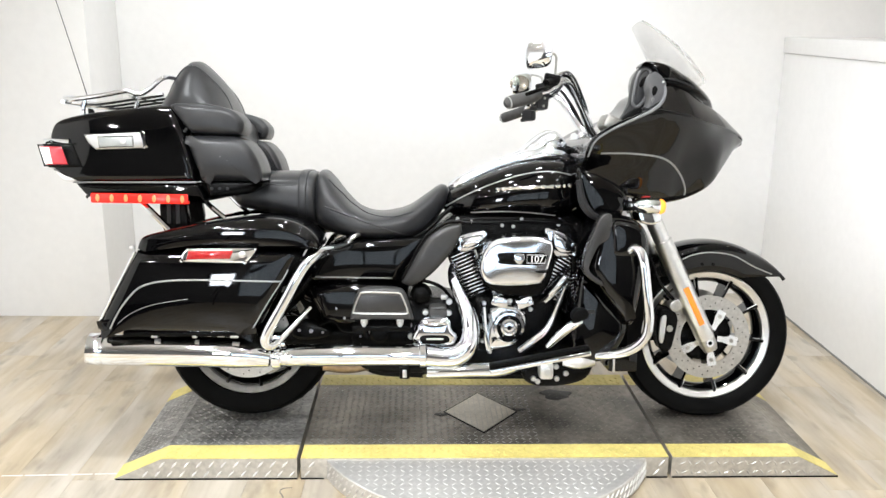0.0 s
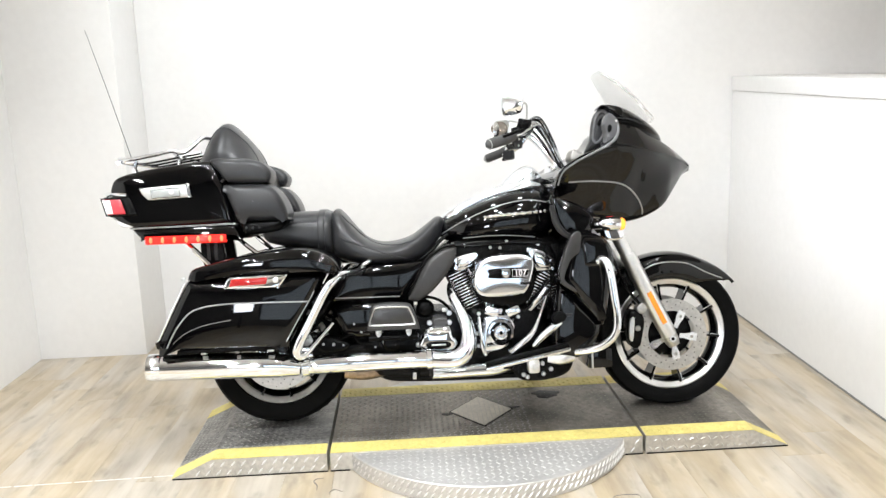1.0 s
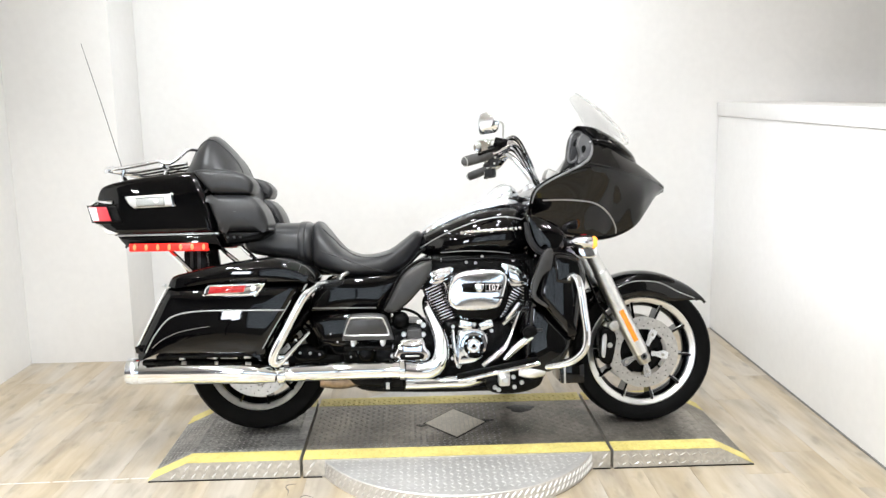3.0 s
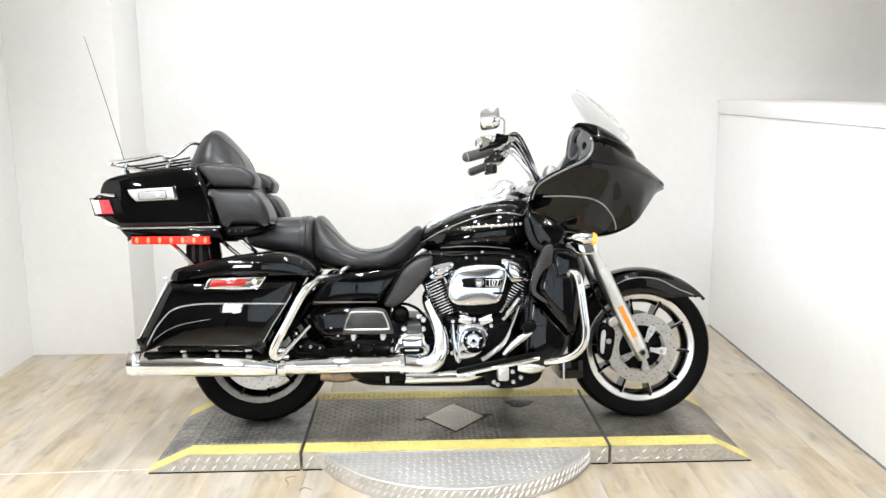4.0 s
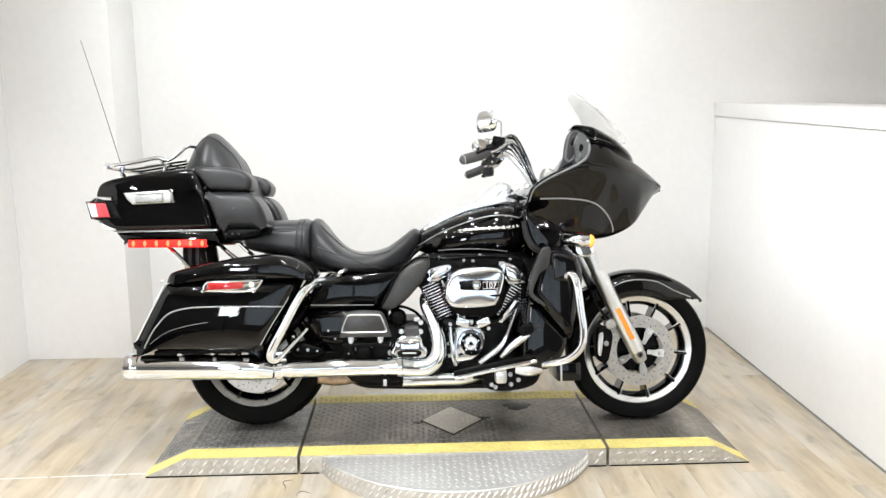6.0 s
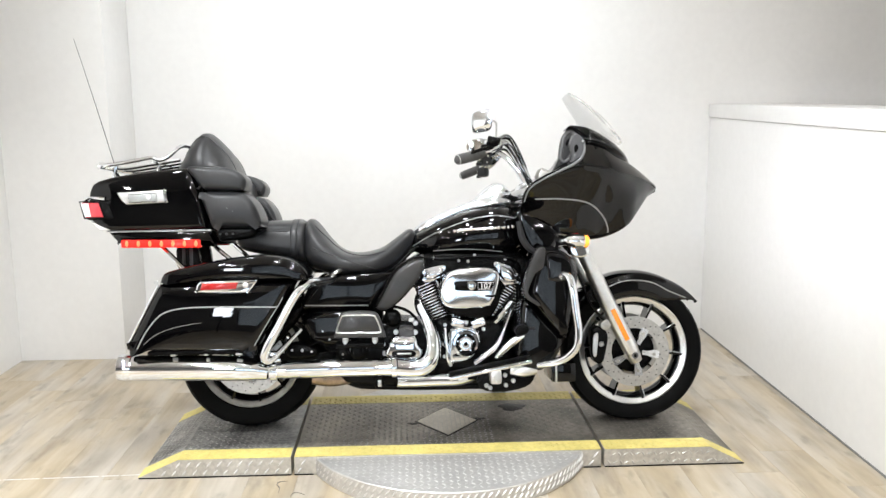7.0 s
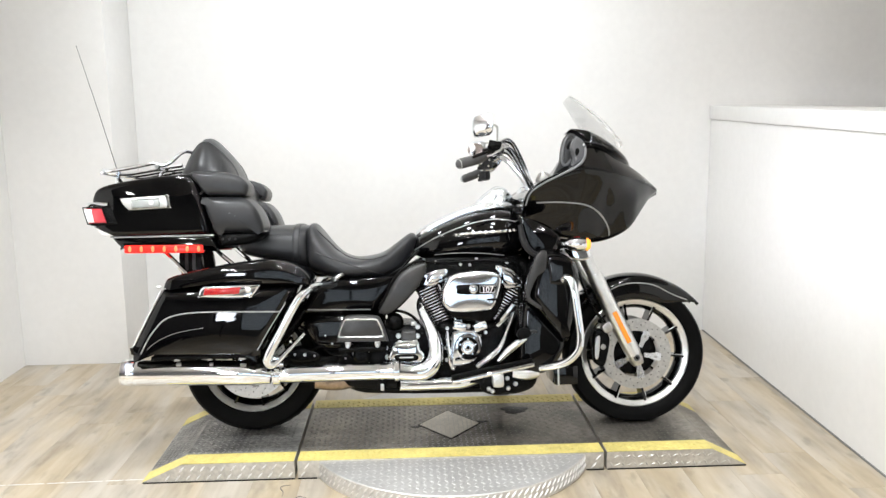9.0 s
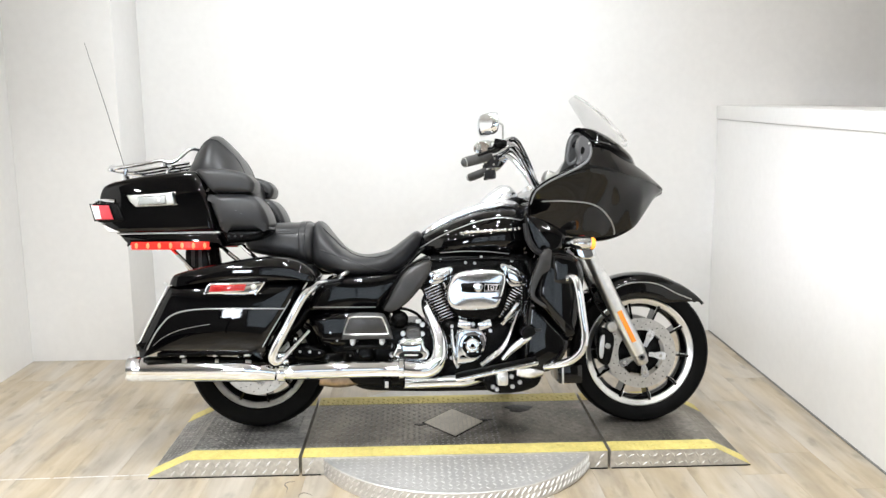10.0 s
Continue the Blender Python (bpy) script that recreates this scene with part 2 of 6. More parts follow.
    r.inputs["To Min"].default_value, r.inputs["To Max"].default_value = 0.98, 1.035
    nt.links.new(info.outputs["Random"], r.inputs["Value"])
    v = nt.nodes.new("ShaderNodeVectorMath")
    v.operation = "SCALE"
    # greyer patches, as the print of the laminate has them
    hue = nt.nodes.new("ShaderNodeTexNoise")
    hue.inputs["Scale"].default_value, hue.inputs["Detail"].default_value = 1.0, 3.0
    mp4 = nt.nodes.new("ShaderNodeMapping")
    mp4.inputs["Scale"].default_value = (6.0, 1.6, 4.0)
    nt.links.new(add.outputs[0], mp4.inputs["Vector"])
    nt.links.new(mp4.outputs[0], hue.inputs["Vector"])
    grey = nt.nodes.new("ShaderNodeMapRange")
    grey.inputs["From Min"].default_value, grey.inputs["From Max"].default_value = 0.40, 0.62
    grey.inputs["To Min"].default_value, grey.inputs["To Max"].default_value = 1.12, 0.72
    nt.links.new(hue.outputs["Fac"], grey.inputs["Value"])
    tone = nt.nodes.new("ShaderNodeHueSaturation")
    nt.links.new(grey.outputs[0], tone.inputs["Saturation"])
    nt.links.new(ramp.outputs["Color"], tone.inputs["Color"])
    nt.links.new(tone.outputs["Color"], v.inputs[0])
    both = nt.nodes.new("ShaderNodeMath")
    both.operation = "MULTIPLY"
    nt.links.new(r.outputs[0], both.inputs[0])
    nt.links.new(knot.outputs[0], both.inputs[1])
    nt.links.new(both.outputs[0], v.inputs["Scale"])
    nt.links.new(v.outputs[0], b.inputs["Base Color"])
    b.inputs["Roughness"].default_value = 0.38
    bn = nt.nodes.new("ShaderNodeBump")
    bn.inputs["Strength"].default_value, bn.inputs["Distance"].default_value = 0.12, 0.001
    nt.links.new(n.outputs["Fac"], bn.inputs["Height"])
    nt.links.new(bn.outputs[0], b.inputs["Normal"])
    return m


OAK = wood_mat()


# ---- shape tools ----
def curve(points, n=6, closed=False):
    """Catmull-Rom through the points; a point given twice makes a corner."""
    p = [np.array(q, float) for q in points]
    k, out = len(p), []
    for i in range(k if closed else k - 1):
        a, b, c, d = (p[(i + o) % k] if closed else p[min(max(i + o, 0), k - 1)] for o in (-1, 0, 1, 2))
        if np.allclose(b, c):
            continue
        for j in range(n):
            t = j / n
            out.append(0.5 * (2 * b + (c - a) * t + (2 * a - 5 * b + 4 * c - d) * t * t + (3 * b - a - 3 * c + d) * t ** 3))
    if not closed:
        out.append(p[-1])
    return out


def inset(loop, d):
    """The closed (x, z) loop moved inwards by d."""
    q = np.array(loop)
    area = np.sum(q[:, 0] * np.roll(q[:, 1], -1) - np.roll(q[:, 0], -1) * q[:, 1])
    e1, e2 = q - np.roll(q, 1, 0), np.roll(q, -1, 0) - q
    e1 /= np.linalg.norm(e1, axis=1)[:, None] + 1e-9
    e2 /= np.linalg.norm(e2, axis=1)[:, None] + 1e-9
    n = np.stack([-(e1 + e2)[:, 1], (e1 + e2)[:, 0]], 1)
    length = np.linalg.norm(n, axis=1)[:, None] + 1e-9
    n = n / length / np.clip(length / 2, 0.55, 1)
    return q + n * d * (1 if area > 0 else -1)


def bridge(bm, rings, closed=True):
    for a, b in zip(rings, rings[1:]):
        k = len(a)
        for i in range(k if closed else k - 1):
            j = (i + 1) % k
            bm.faces.new((a[i], a[j], b[j], b[i]))


def slab(loop, y0, y1, r=0.015, seg=4, bulge=0.0, back=0.0):
    """A panel with the outline loop (x, z) from y0, its rounded and softly crowned face, to y1."""
    bm = bmesh.new()
    rings = []
    face = inset(loop, r)
    lo, hi = np.min(loop, 0), np.max(loop, 0)
    mid, half = (lo + hi) / 2, (hi - lo) / 2

    def crown(x, z):
        u, v = (x - mid[0]) / half[0], (z - mid[1]) / half[1]
        return bulge * max(0.0, 1 - u * u) * max(0.0, 1 - v * v)

    if bulge:
        c = face.mean(0)
        for s in (0.12, 0.3, 0.5, 0.68, 0.84, 0.94):
            rings.append([(x, y0, z) for x, z in c + (face - c) * s])
    for k in range(seg + 1):
        a = math.pi / 2 * k / seg
        rings.append([(x, y0 + r * (1 - math.cos(a)), z) for x, z in inset(loop, r * (1 - math.sin(a)))])
    rings = [[bm.verts.new((x, y - crown(x, z), z)) for x, y, z in ring] for ring in rings]
    if back:
        for k in range(seg, -1, -1):
            a = math.pi / 2 * k / seg
            rings.append([bm.verts.new((x, y1 - back * (1 - math.cos(a)), z)) for x, z in inset(loop, back * (1 - math.sin(a)))])
    else:
        rings.append([bm.verts.new((x, y1, z)) for x, z in loop])
    bridge(bm, rings)
    bm.faces.new(rings[0])
    bm.faces.new(rings[-1])
    return bm


def loft(rings, closed=True, caps=True):
    bm = bmesh.new()
    vs = [[bm.verts.new(p) for p in ring] for ring in rings]
    bridge(bm, vs, closed)
    if caps and closed:
        bm.faces.new(vs[0])
        bm.faces.new(vs[-1])
    return bm


def oval(x, zc, w, up, down, p=2.4, n=36):
    """A rounded section across the machine at x."""
    out = []
    for i in range(n):
        a = 2 * math.pi * i / n
        c, s = math.cos(a), math.sin(a)
        y = w * math.copysign(abs(c) ** (2 / p), c)
        z = zc + (up if s > 0 else down) * math.copysign(abs(s) ** (2 / p), s)
        out.append((x, y, z))
    return out


def tube(points, r, n=10, fine=6, closed=False):
    """A round bar along a smooth line; r is one radius or one for each point."""
    rows = [(*p, rr) for p, rr in zip(points, r if isinstance(r, (list, tuple)) else [r] * len(points))]
    q = curve(rows, fine, closed)
    pts = [Vector(v[:3]) for v in q]
    bm, rings = bmesh.new(), []
    up = None
    k = len(pts)
    for i, p in enumerate(pts):
        d = (pts[(i + 1) % k] - pts[i - 1]) if closed else (pts[min(i + 1, k - 1)] - pts[max(i - 1, 0)])
        d.normalize()
        if up is None:
            up = d.orthogonal().normalized()
        up = (up - d * up.dot(d)).normalized()
        side = d.cross(up)
        rings.append([bm.verts.new(p + (up * math.cos(2 * math.pi * j / n) + side * math.sin(2 * math.pi * j / n)) * q[i][3]) for j in range(n)])
    bridge(bm, rings)
    if closed:
        bridge(bm, [rings[-1], rings[0]])
    else:
        bm.faces.new(rings[0])
        bm.faces.new(rings[-1])
    return bm


def lathe(profile, c=(0, 0, 0), axis=(0, 1, 0), n=40, ring=False):
    """A turned part: profile rows (radius, way along the axis); ring: the profile closes on itself."""
    bm, rings = bmesh.new(), []
    d = Vector(axis).normalized()
    u = d.orthogonal().normalized()
    v = d.cross(u)
    for r, h in profile:
        rings.append([bm.verts.new(Vector(c) + d * h + (u * math.cos(2 * math.pi * j / n) + v * math.sin(2 * math.pi * j / n)) * max(r, 1e-4)) for j in range(n)])
    bridge(bm, rings)
    if ring:
        bridge(bm, [rings[-1], rings[0]])
    else:
        bm.faces.new(rings[0])
        bm.faces.new(rings[-1])
    return bm


def block(c, size, bev=0.004, m=None):
    """A bevelled box at c, turned by m."""
    bm = bmesh.new()
    bmesh.ops.create_cube(bm, size=1.0)
    bmesh.ops.scale(bm, vec=size, verts=bm.verts)
    if bev:
        bmesh.ops.bevel(bm, geom=list(bm.edges), offset=bev, segments=2, affect="EDGES", profile=0.6)
    bmesh.ops.transform(bm, matrix=Matrix.Translation(c) @ (m or Matrix()), verts=bm.verts)
    return bm


def mirrored(bm):
    bmesh.ops.scale(bm, vec=(1, -1, 1), verts=bm.verts)
    return bm


def merged(*bms):
    """One mesh out of several that belong to the same part."""
    out = bms[0]
    for b in bms[1:]:
        tmp = bpy.data.meshes.new("tmp")
        b.to_mesh(tmp)
        out.from_mesh(tmp)
        bpy.data.meshes.remove(tmp)
        b.free()
    return out


def part(name, bm, material, parent=None, label="", angle=38):
    bmesh.ops.recalc_face_normals(bm, faces=list(bm.faces))
    me = bpy.data.meshes.new(name)
    bm.to_mesh(me)
    bm.free()
    me.materials.append(material)
    for f in me.polygons:
        f.use_smooth = True
    me.set_sharp_from_angle(angle=radians(angle))
    ob = new(name, me)
    ob.parent = parent
    if label:
        ob["label"] = label
    return ob


def box_between(a, b, bev=0.0):
    return block([(p + q) / 2 for p, q in zip(a, b)], [abs(q - p) for p, q in zip(a, b)], bev)


def structure(name, bm, material, label, category):
    return tagged(part(name, bm, material), label, category, kind="structure")


# ---- room ----
T = 0.12
structure("wall_back", box_between((X_LEFT - T, Y_BACK, 0), (X_NICHE + T, Y_BACK + T, Z_CEIL)), WHITE_WALL, "plain white painted back wall of the photo bay", "wall")
structure("wall_pier", box_between((X_LEFT, Y_PIER, 0), (-0.953, Y_BACK - 0.002, Z_CEIL), 0.004), WHITE_WALL, "white painted pier standing out of the back wall", "wall")
structure("wall_left", box_between((X_LEFT - T, Y_OPEN, 0), (X_LEFT, Y_BACK - 0.002, Z_CEIL)), WHITE_WALL, "white painted side wall", "wall")
# the low wall with its cap runs slightly askew to the bay
low = box_between((0, -4.4, 0), (0.5, 0, 1.36))
cap = box_between((-0.010, -4.4, 1.362), (0.5, 0, 1.445), 0.006)
turn_low = pose(X_RIGHT + 0.035, Y_BACK - 0.003, 0, 0, 0, -1.75)
for bm_, nm, lab in ((low, "wall_right", "white painted half-height side wall with faint scuffs"), (cap, "trim", "white painted cap board along the half-height wall")):
    for v in bm_.verts:
        if v.co.z > 1:
            v.co.z += 0.020 * v.co.y
    bmesh.ops.transform(bm_, matrix=turn_low, verts=bm_.verts)
    structure(nm, bm_, WHITE_WALL, lab, "wall" if nm == "wall_right" else "trim")
# thin dark strip along the foot of the low wall
gap = box_between((-0.004, -4.38, 0.0006), (0.002, -0.02, 0.009))
bmesh.ops.transform(gap, matrix=turn_low, verts=gap.verts)
structure("baseboard", gap, DARK_WALL, "thin dark strip along the foot of the half-height wall", "baseboard")
structure("wall_niche", box_between((X_NICHE, Y_OPEN + T, 0), (X_NICHE + T, Y_BACK - 0.002, Z_CEIL)), TAN_WALL, "beige painted wall beyond the half-height wall", "wall")
SHOP = (-1.0, 2.6, 2.15)
wf = merged(box_between((-5.0, Y_FRONT - T, 0), (SHOP[0], Y_FRONT, Z_CEIL)), box_between((SHOP[1], Y_FRONT - T, 0), (7.0, Y_FRONT, Z_CEIL)), box_between((SHOP[0], Y_FRONT - T, 0), (SHOP[1], Y_FRONT, 0.42)), box_between((SHOP[0], Y_FRONT - T, SHOP[2]), (SHOP[1], Y_FRONT, Z_CEIL)))
structure("wall_front", wf, DARK_WALL, "dark far wall of the showroom round its glazed front", "wall")
shop = tagged(new("window_1"), "tall glazed shop front with dark frames", "window", kind="structure")
shop.matrix_world = pose(SHOP[0], Y_FRONT - 0.06, 0)
step_w = (SHOP[1] - SHOP[0]) / 4
for k in range(5):
    part("window_frame", box_between((k * step_w - 0.03, -0.03, 0.423), (k * step_w + 0.03, 0.03, SHOP[2] - 0.003), 0.004), CASE, shop)
for k in range(4):
    glass = part("pane", box_between((k * step_w + 0.032, -0.004, 0.43), ((k + 1) * step_w - 0.032, 0.004, SHOP[2] - 0.02)), PANE, shop)
    glass.visible_shadow = False
structure("backdrop", box_between((SHOP[0] - 0.6, Y_FRONT - 0.9, -0.1), (SHOP[1] + 0.6, Y_FRONT - 0.88, Z_CEIL)), DAYLIGHT, "grey overcast daylight outside the shop front", "backdrop")
for nm, a_, b_ in (("wall_hall_left", (-5.0 - T, Y_FRONT - T, 0), (-5.0, Y_OPEN, Z_CEIL)), ("wall_hall_right", (7.0, Y_FRONT - T, 0), (7.0 + T, Y_OPEN, Z_CEIL)), ("wall_return_left", (-5.0, Y_OPEN, 0), (X_LEFT - T - 0.002, Y_OPEN + T, Z_CEIL)), ("wall_return_right", (X_RIGHT + 0.60, Y_OPEN, 0), (7.0, Y_OPEN + T, Z_CEIL))):
    structure(nm, box_between(a_, b_), DARK_WALL, "dark wall of the showroom hall", "wall")
structure("ceiling", box_between((-5.0 - T, Y_FRONT - T, Z_CEIL), (7.0 + T, Y_BACK + T, Z_CEIL + 0.1)), CEIL, "plain off-white ceiling", "ceiling")
floor = structure("floor", box_between((-5.0 - T, Y_FRONT - T, -0.12), (7.0 + T, Y_BACK + T, -0.010)), BLACK, "light oak laminate plank floor", "floor")

line = structure("floor_line", merged(*[box_between((-1.5 + 0.075 * k, -0.003, 0), (-1.437 + 0.075 * k + 0.004 * (k % 3), 0.003, 0.0008)) for k in range(15)]), WHITE_LINE, "thin white dashed line on the laminate floor", "marking")
line.matrix_world = pose(0, -0.295, 0.0005, 0, 0, 1.7)

SCUFFS = [[(0.213, -0.398, 0.0006), (0.186, -0.403, 0.0006), (0.178, -0.422, 0.0006), (0.193, -0.455, 0.0006), (0.194, -0.492, 0.0006)], [(0.296, -0.516, 0.0006), (0.262, -0.496, 0.0006), (0.245, -0.513, 0.0006), (0.246, -0.531, 0.0006)], [(1.245, -0.689, 0.0006), (1.262, -0.663, 0.0006), (1.302, -0.656, 0.0006), (1.347, -0.664, 0.0006), (1.348, -0.693, 0.0006)]]
structure("floor_scuffs", merged(*[tube(p, [0.0008] + [0.0022] * (len(p) - 2) + [0.0008], 6, 5) for p in SCUFFS]), SCUFF, "faint dark curved scuffs on the laminate floor", "marking")

# the niche fixtures are made up along with their fill lamps
for sx, sy in SPOTS + WASH_SPOTS + NICHE_FILLS + HALL_SPOTS:
    lamp = tagged(new("ceiling_light"), "round white recessed ceiling spot, switched on", "ceiling light", "ceiling spots")
    lamp.matrix_world = pose(sx, sy, Z_CEIL)
    part("housing", lathe([(0.085, 0), (0.09, -0.012), (0.075, -0.03), (0.066, -0.03), (0.064, -0.004)], n=28, axis=(0, 0, 1)), CEIL, lamp)
    part("diffuser", lathe([(0.06, -0.004), (0.062, -0.012)], n=28, axis=(0, 0, 1)), LAMP_ON, lamp)
# made-up fixture that carries the added panel lamp and wall beam
soft = tagged(new("added_panel_light"), "rectangular lamp on a black stand, added in place of a bright window", "lamp")
soft.matrix_world = look((-0.965, -5.025, 1.25), (2.0, -0.2, 0.95))
part("housing", block((0, 0, 0.035), (0.38, 0.58, 0.05), 0.01), CASE, soft)
head = lathe([(0.05, 0.16), (0.07, 0.12), (0.085, 0.02), (0.095, 0.004), (0.088, 0.004), (0.07, 0.03)], (0, 0, 0), (0, 0, 1), 28)
bmesh.ops.transform(head, matrix=soft.matrix_world.inverted() @ look((-0.562, -5.221, 1.553), (2.58, 0.22, 0.94)), verts=head.verts)
part("beam_head", head, CASE, soft, "round black lamp head added for the glare on the low wall")
stand = part("stand", tube([(0, -0.27, 0.05), (0, -0.7, 0.12), (0, -1.235, 0.2)], 0.014, 8), CASE, soft)

# ---- display platform ----
Y0, Y1 = -0.345, 0.335
XA, XB = 0.235, 1.455


def studs(places, size, h, m=None):
    """Raised lens-shaped treads of a chequer plate, crosswise in turn."""
    verts, faces = [], []
    for x, y, turn in places:
        c, s_ = math.cos(turn), math.sin(turn)
        k = len(verts)
        for u, v, w in ((-1, 0, 0), (-0.3, -0.22, 0), (0.3, -0.22, 0), (1, 0, 0), (0.3, 0.22, 0), (-0.3, 0.22, 0), (-0.45, 0, 1), (0.45, 0, 1)):
            p = Vector((x + (u * c - v * s_) * size, y + (u * s_ + v * c) * size, w * h))
            verts.append(m @ p if m else p)
        faces += [(k, k + 1, k + 6), (k + 1, k + 2, k + 7, k + 6), (k + 2, k + 3, k + 7), (k + 3, k + 4, k + 7), (k + 4, k + 5, k + 6, k + 7), (k + 5, k, k + 6)]
    bm = bmesh.new()
    me = bpy.data.meshes.new("tmp")
    me.from_pydata(verts, [], faces)
    bm.from_mesh(me)
    bpy.data.meshes.remove(me)
    return bm


def grid_places(x0, x1, y0, y1, step, keep=lambda x, y: True):
    out = []
    for i in range(int((x1 - x0) / step)):
        for j in range(int((y1 - y0) / step)):
            x, y = x0 + (i + 0.5) * step, y0 + (j + 0.5) * step
            if keep(x, y):
                out.append((x, y, math.pi / 4 if (i + j) % 2 else -math.pi / 4))
    return out


def side_places(x0, x1, low_at, crossed=False):
    """Two slanted rows of treads along a side skirt, as (x, height)."""
    out = []
    for row in range(2):
        x = x0 + 0.02 + 0.017 * row
        while x < x1 - 0.012:
            z = 0.02 + 0.034 * row
            if z + 0.012 < low_at(x):
                out.append((x, z, (0.5 if (len(out) % 2) else 2.2) if crossed else 0.85))
            x += 0.024 if crossed else 0.040
    return out


def stretch(places_bm, m):
    bmesh.ops.transform(places_bm, matrix=m, verts=places_bm.verts)
    return places_bm


STAND_UP = Matrix(((1, 0, 0, 0), (0, 0, -1, 0), (0, 1, 0, 0), (0, 0, 0, 1)))


def ramp(x_tip, x_flat, x_end, label, worn=False):
    """An end piece of the platform: a short slope up to a flat top."""
    root = tagged(new("ramp"), label, "ramp", "platform end ramps")
    s_ = 1 if x_end > x_tip else -1
    top_at = lambda x: TOP * min(1, max(0, (x - x_tip) / (x_flat - x_tip)))
    prof = [(x_tip, 0.0), (x_tip, 0.004), (x_flat, TOP), (x_end, TOP), (x_end, 0.0)]
    part("body", loft([[(x, y, z) for x, z in prof] for y in (Y0, Y1)]), PLATE_SIDE, root, "bright chequer plate skirt", 20)
    e = 0.0015
    a = math.atan2(TOP - 0.004, abs(x_flat - x_tip))

    def sheet(u0, u1, v0, v1, lift, thick):
        """A strip over slope and flat, from u0 to u1 across."""
        xs = [x_tip + s_ * v0, x_flat, x_end - s_ * v1]
        zz = [top_at(xs[0]) + 0.004, TOP, TOP]
        rings = [[(x, u0, z + lift), (x, u1, z + lift), (x, u1, z + lift + thick), (x, u0, z + lift + thick)] for x, z in zip(xs, zz)]
        return loft(rings)

    part("tread_plate", sheet(Y0 + 0.088, Y1 - 0.098, 0.004, 0.0, 0.0, e), PLATE if worn else PLATE_GREY, root, "dark worn chequer plate", 15)
    for u0, u1 in ((Y0, Y0 + 0.09), (Y1 - 0.10, Y1)):
        part("tape", sheet(u0, u1, 0.0, 0.002, 0.0012, 0.0012), YELLOW, root, "yellow safety tape", 15)
    x0, x1 = sorted((x_flat, x_end))
    for u0, u1 in ((Y0 + 0.004, Y0 + 0.09), (Y1 - 0.097, Y1 - 0.004)):
        tagged(part("tape_relief", stretch(studs(grid_places(x0 + 0.004, x1 - 0.004, u0, u1, 0.0235), 0.0105, 0.0022), Matrix.Translation((0, 0, TOP + 0.0023))), YELLOW, root), kind="stuff")
    tagged(part("treads", stretch(studs(grid_places(x0 + 0.01, x1 - 0.01, Y0 + 0.095, Y1 - 0.1, 0.0235), 0.0105, 0.0008 if worn else 0.0018), Matrix.Translation((0, 0, TOP + e))), WORN_STUD if worn else STUD, root), kind="stuff")
    length = math.hypot(x_flat - x_tip, TOP - 0.004)
    m = Matrix.Translation((x_tip, 0, 0.004 + e)) @ Matrix.Rotation(-a * s_, 4, "Y")
    pl = [(x * s_, y, t) for x, y, t in grid_places(0.012, length - 0.004, Y0 + 0.095, Y1 - 0.1, 0.0235)]
    tagged(part("treads", stretch(studs(pl, 0.0105, 0.0009 if worn else 0.0018), m), WORN_STUD if worn else STUD, root), kind="stuff")
    xa, xb = sorted((x_tip, x_end))
    tagged(part("skirt_treads", stretch(studs(side_places(xa, xb, top_at, worn), 0.0125 if worn else 0.017, 0.002 if worn else 0.0042), Matrix.Translation((0, Y0, 0)) @ STAND_UP), STUD if worn else STUD_BRIGHT, root), kind="stuff")
    # black strip drawn as the shadow line where the skirt meets the floor
    part("base_strip", box_between((xa + 0.004, Y0 - 0.0025, 0.0006), (xb, Y0 + 0.01, 0.005)), BLACK, root, "black strip put in as the shadow line along the floor")
    return root


ramp(-0.373, -0.215, XA - 0.012, "steel chequer plate ramp with yellow taped edges under the rear wheel")
ramp(2.036, 1.895, XB + 0.012, "steel chequer plate ramp with yellow taped edges under the front wheel", True)

deck = tagged(new("platform_deck"), "worn steel chequer plate deck with yellow taped edges", "platform")
part("body", box_between((XA, Y0, 0.0), (XB, Y1, TOP), 0.002), PLATE_SIDE, deck, "bright chequer plate skirt", 20)
part("tread_plate", box_between((XA, Y0 + 0.088, TOP), (XB, Y1 - 0.098, TOP + 0.0015)), PLATE, deck, "dark worn chequer plate")
for u0, u1 in ((Y0, Y0 + 0.09), (Y1 - 0.10, Y1)):
    part("tape", box_between((XA + 0.001, u0, TOP + 0.0012), (XB - 0.001, u1, TOP + 0.0026)), YELLOW, deck, "yellow safety tape")
for u0, u1 in ((Y0 + 0.004, Y0 + 0.09), (Y1 - 0.097, Y1 - 0.004)):
    tagged(part("tape_relief", stretch(studs(grid_places(XA + 0.006, XB - 0.006, u0, u1, 0.0235), 0.0105, 0.0022), Matrix.Translation((0, 0, TOP + 0.0025))), YELLOW, deck), kind="stuff")
DX, DY, DW, DH = 0.852, -0.006, 0.130, 0.158
part("inset_seam", loft([[(DX - DW * k, DY, z), (DX, DY - DH * k, z), (DX + DW * k, DY, z), (DX, DY + DH * k, z)] for k, z in ((1.07, TOP + 0.001), (1.07, TOP + 0.0021))]), BLACK, deck, "dark seam round the inset", 20)
for u in (-1, 1):
    part("gouge", loft([[(DX + u * DW * (1.12 + 0.22 * math.cos(a) * k), DY + 0.02 * u + 0.011 * math.sin(a) * k * (1 + 0.4 * math.sin(3 * a)), TOP + z) for a in np.linspace(0, 2 * math.pi, 24, endpoint=False)] for k, z in ((1, 0.0005), (0.9, 0.0029))]), STAIN, deck)
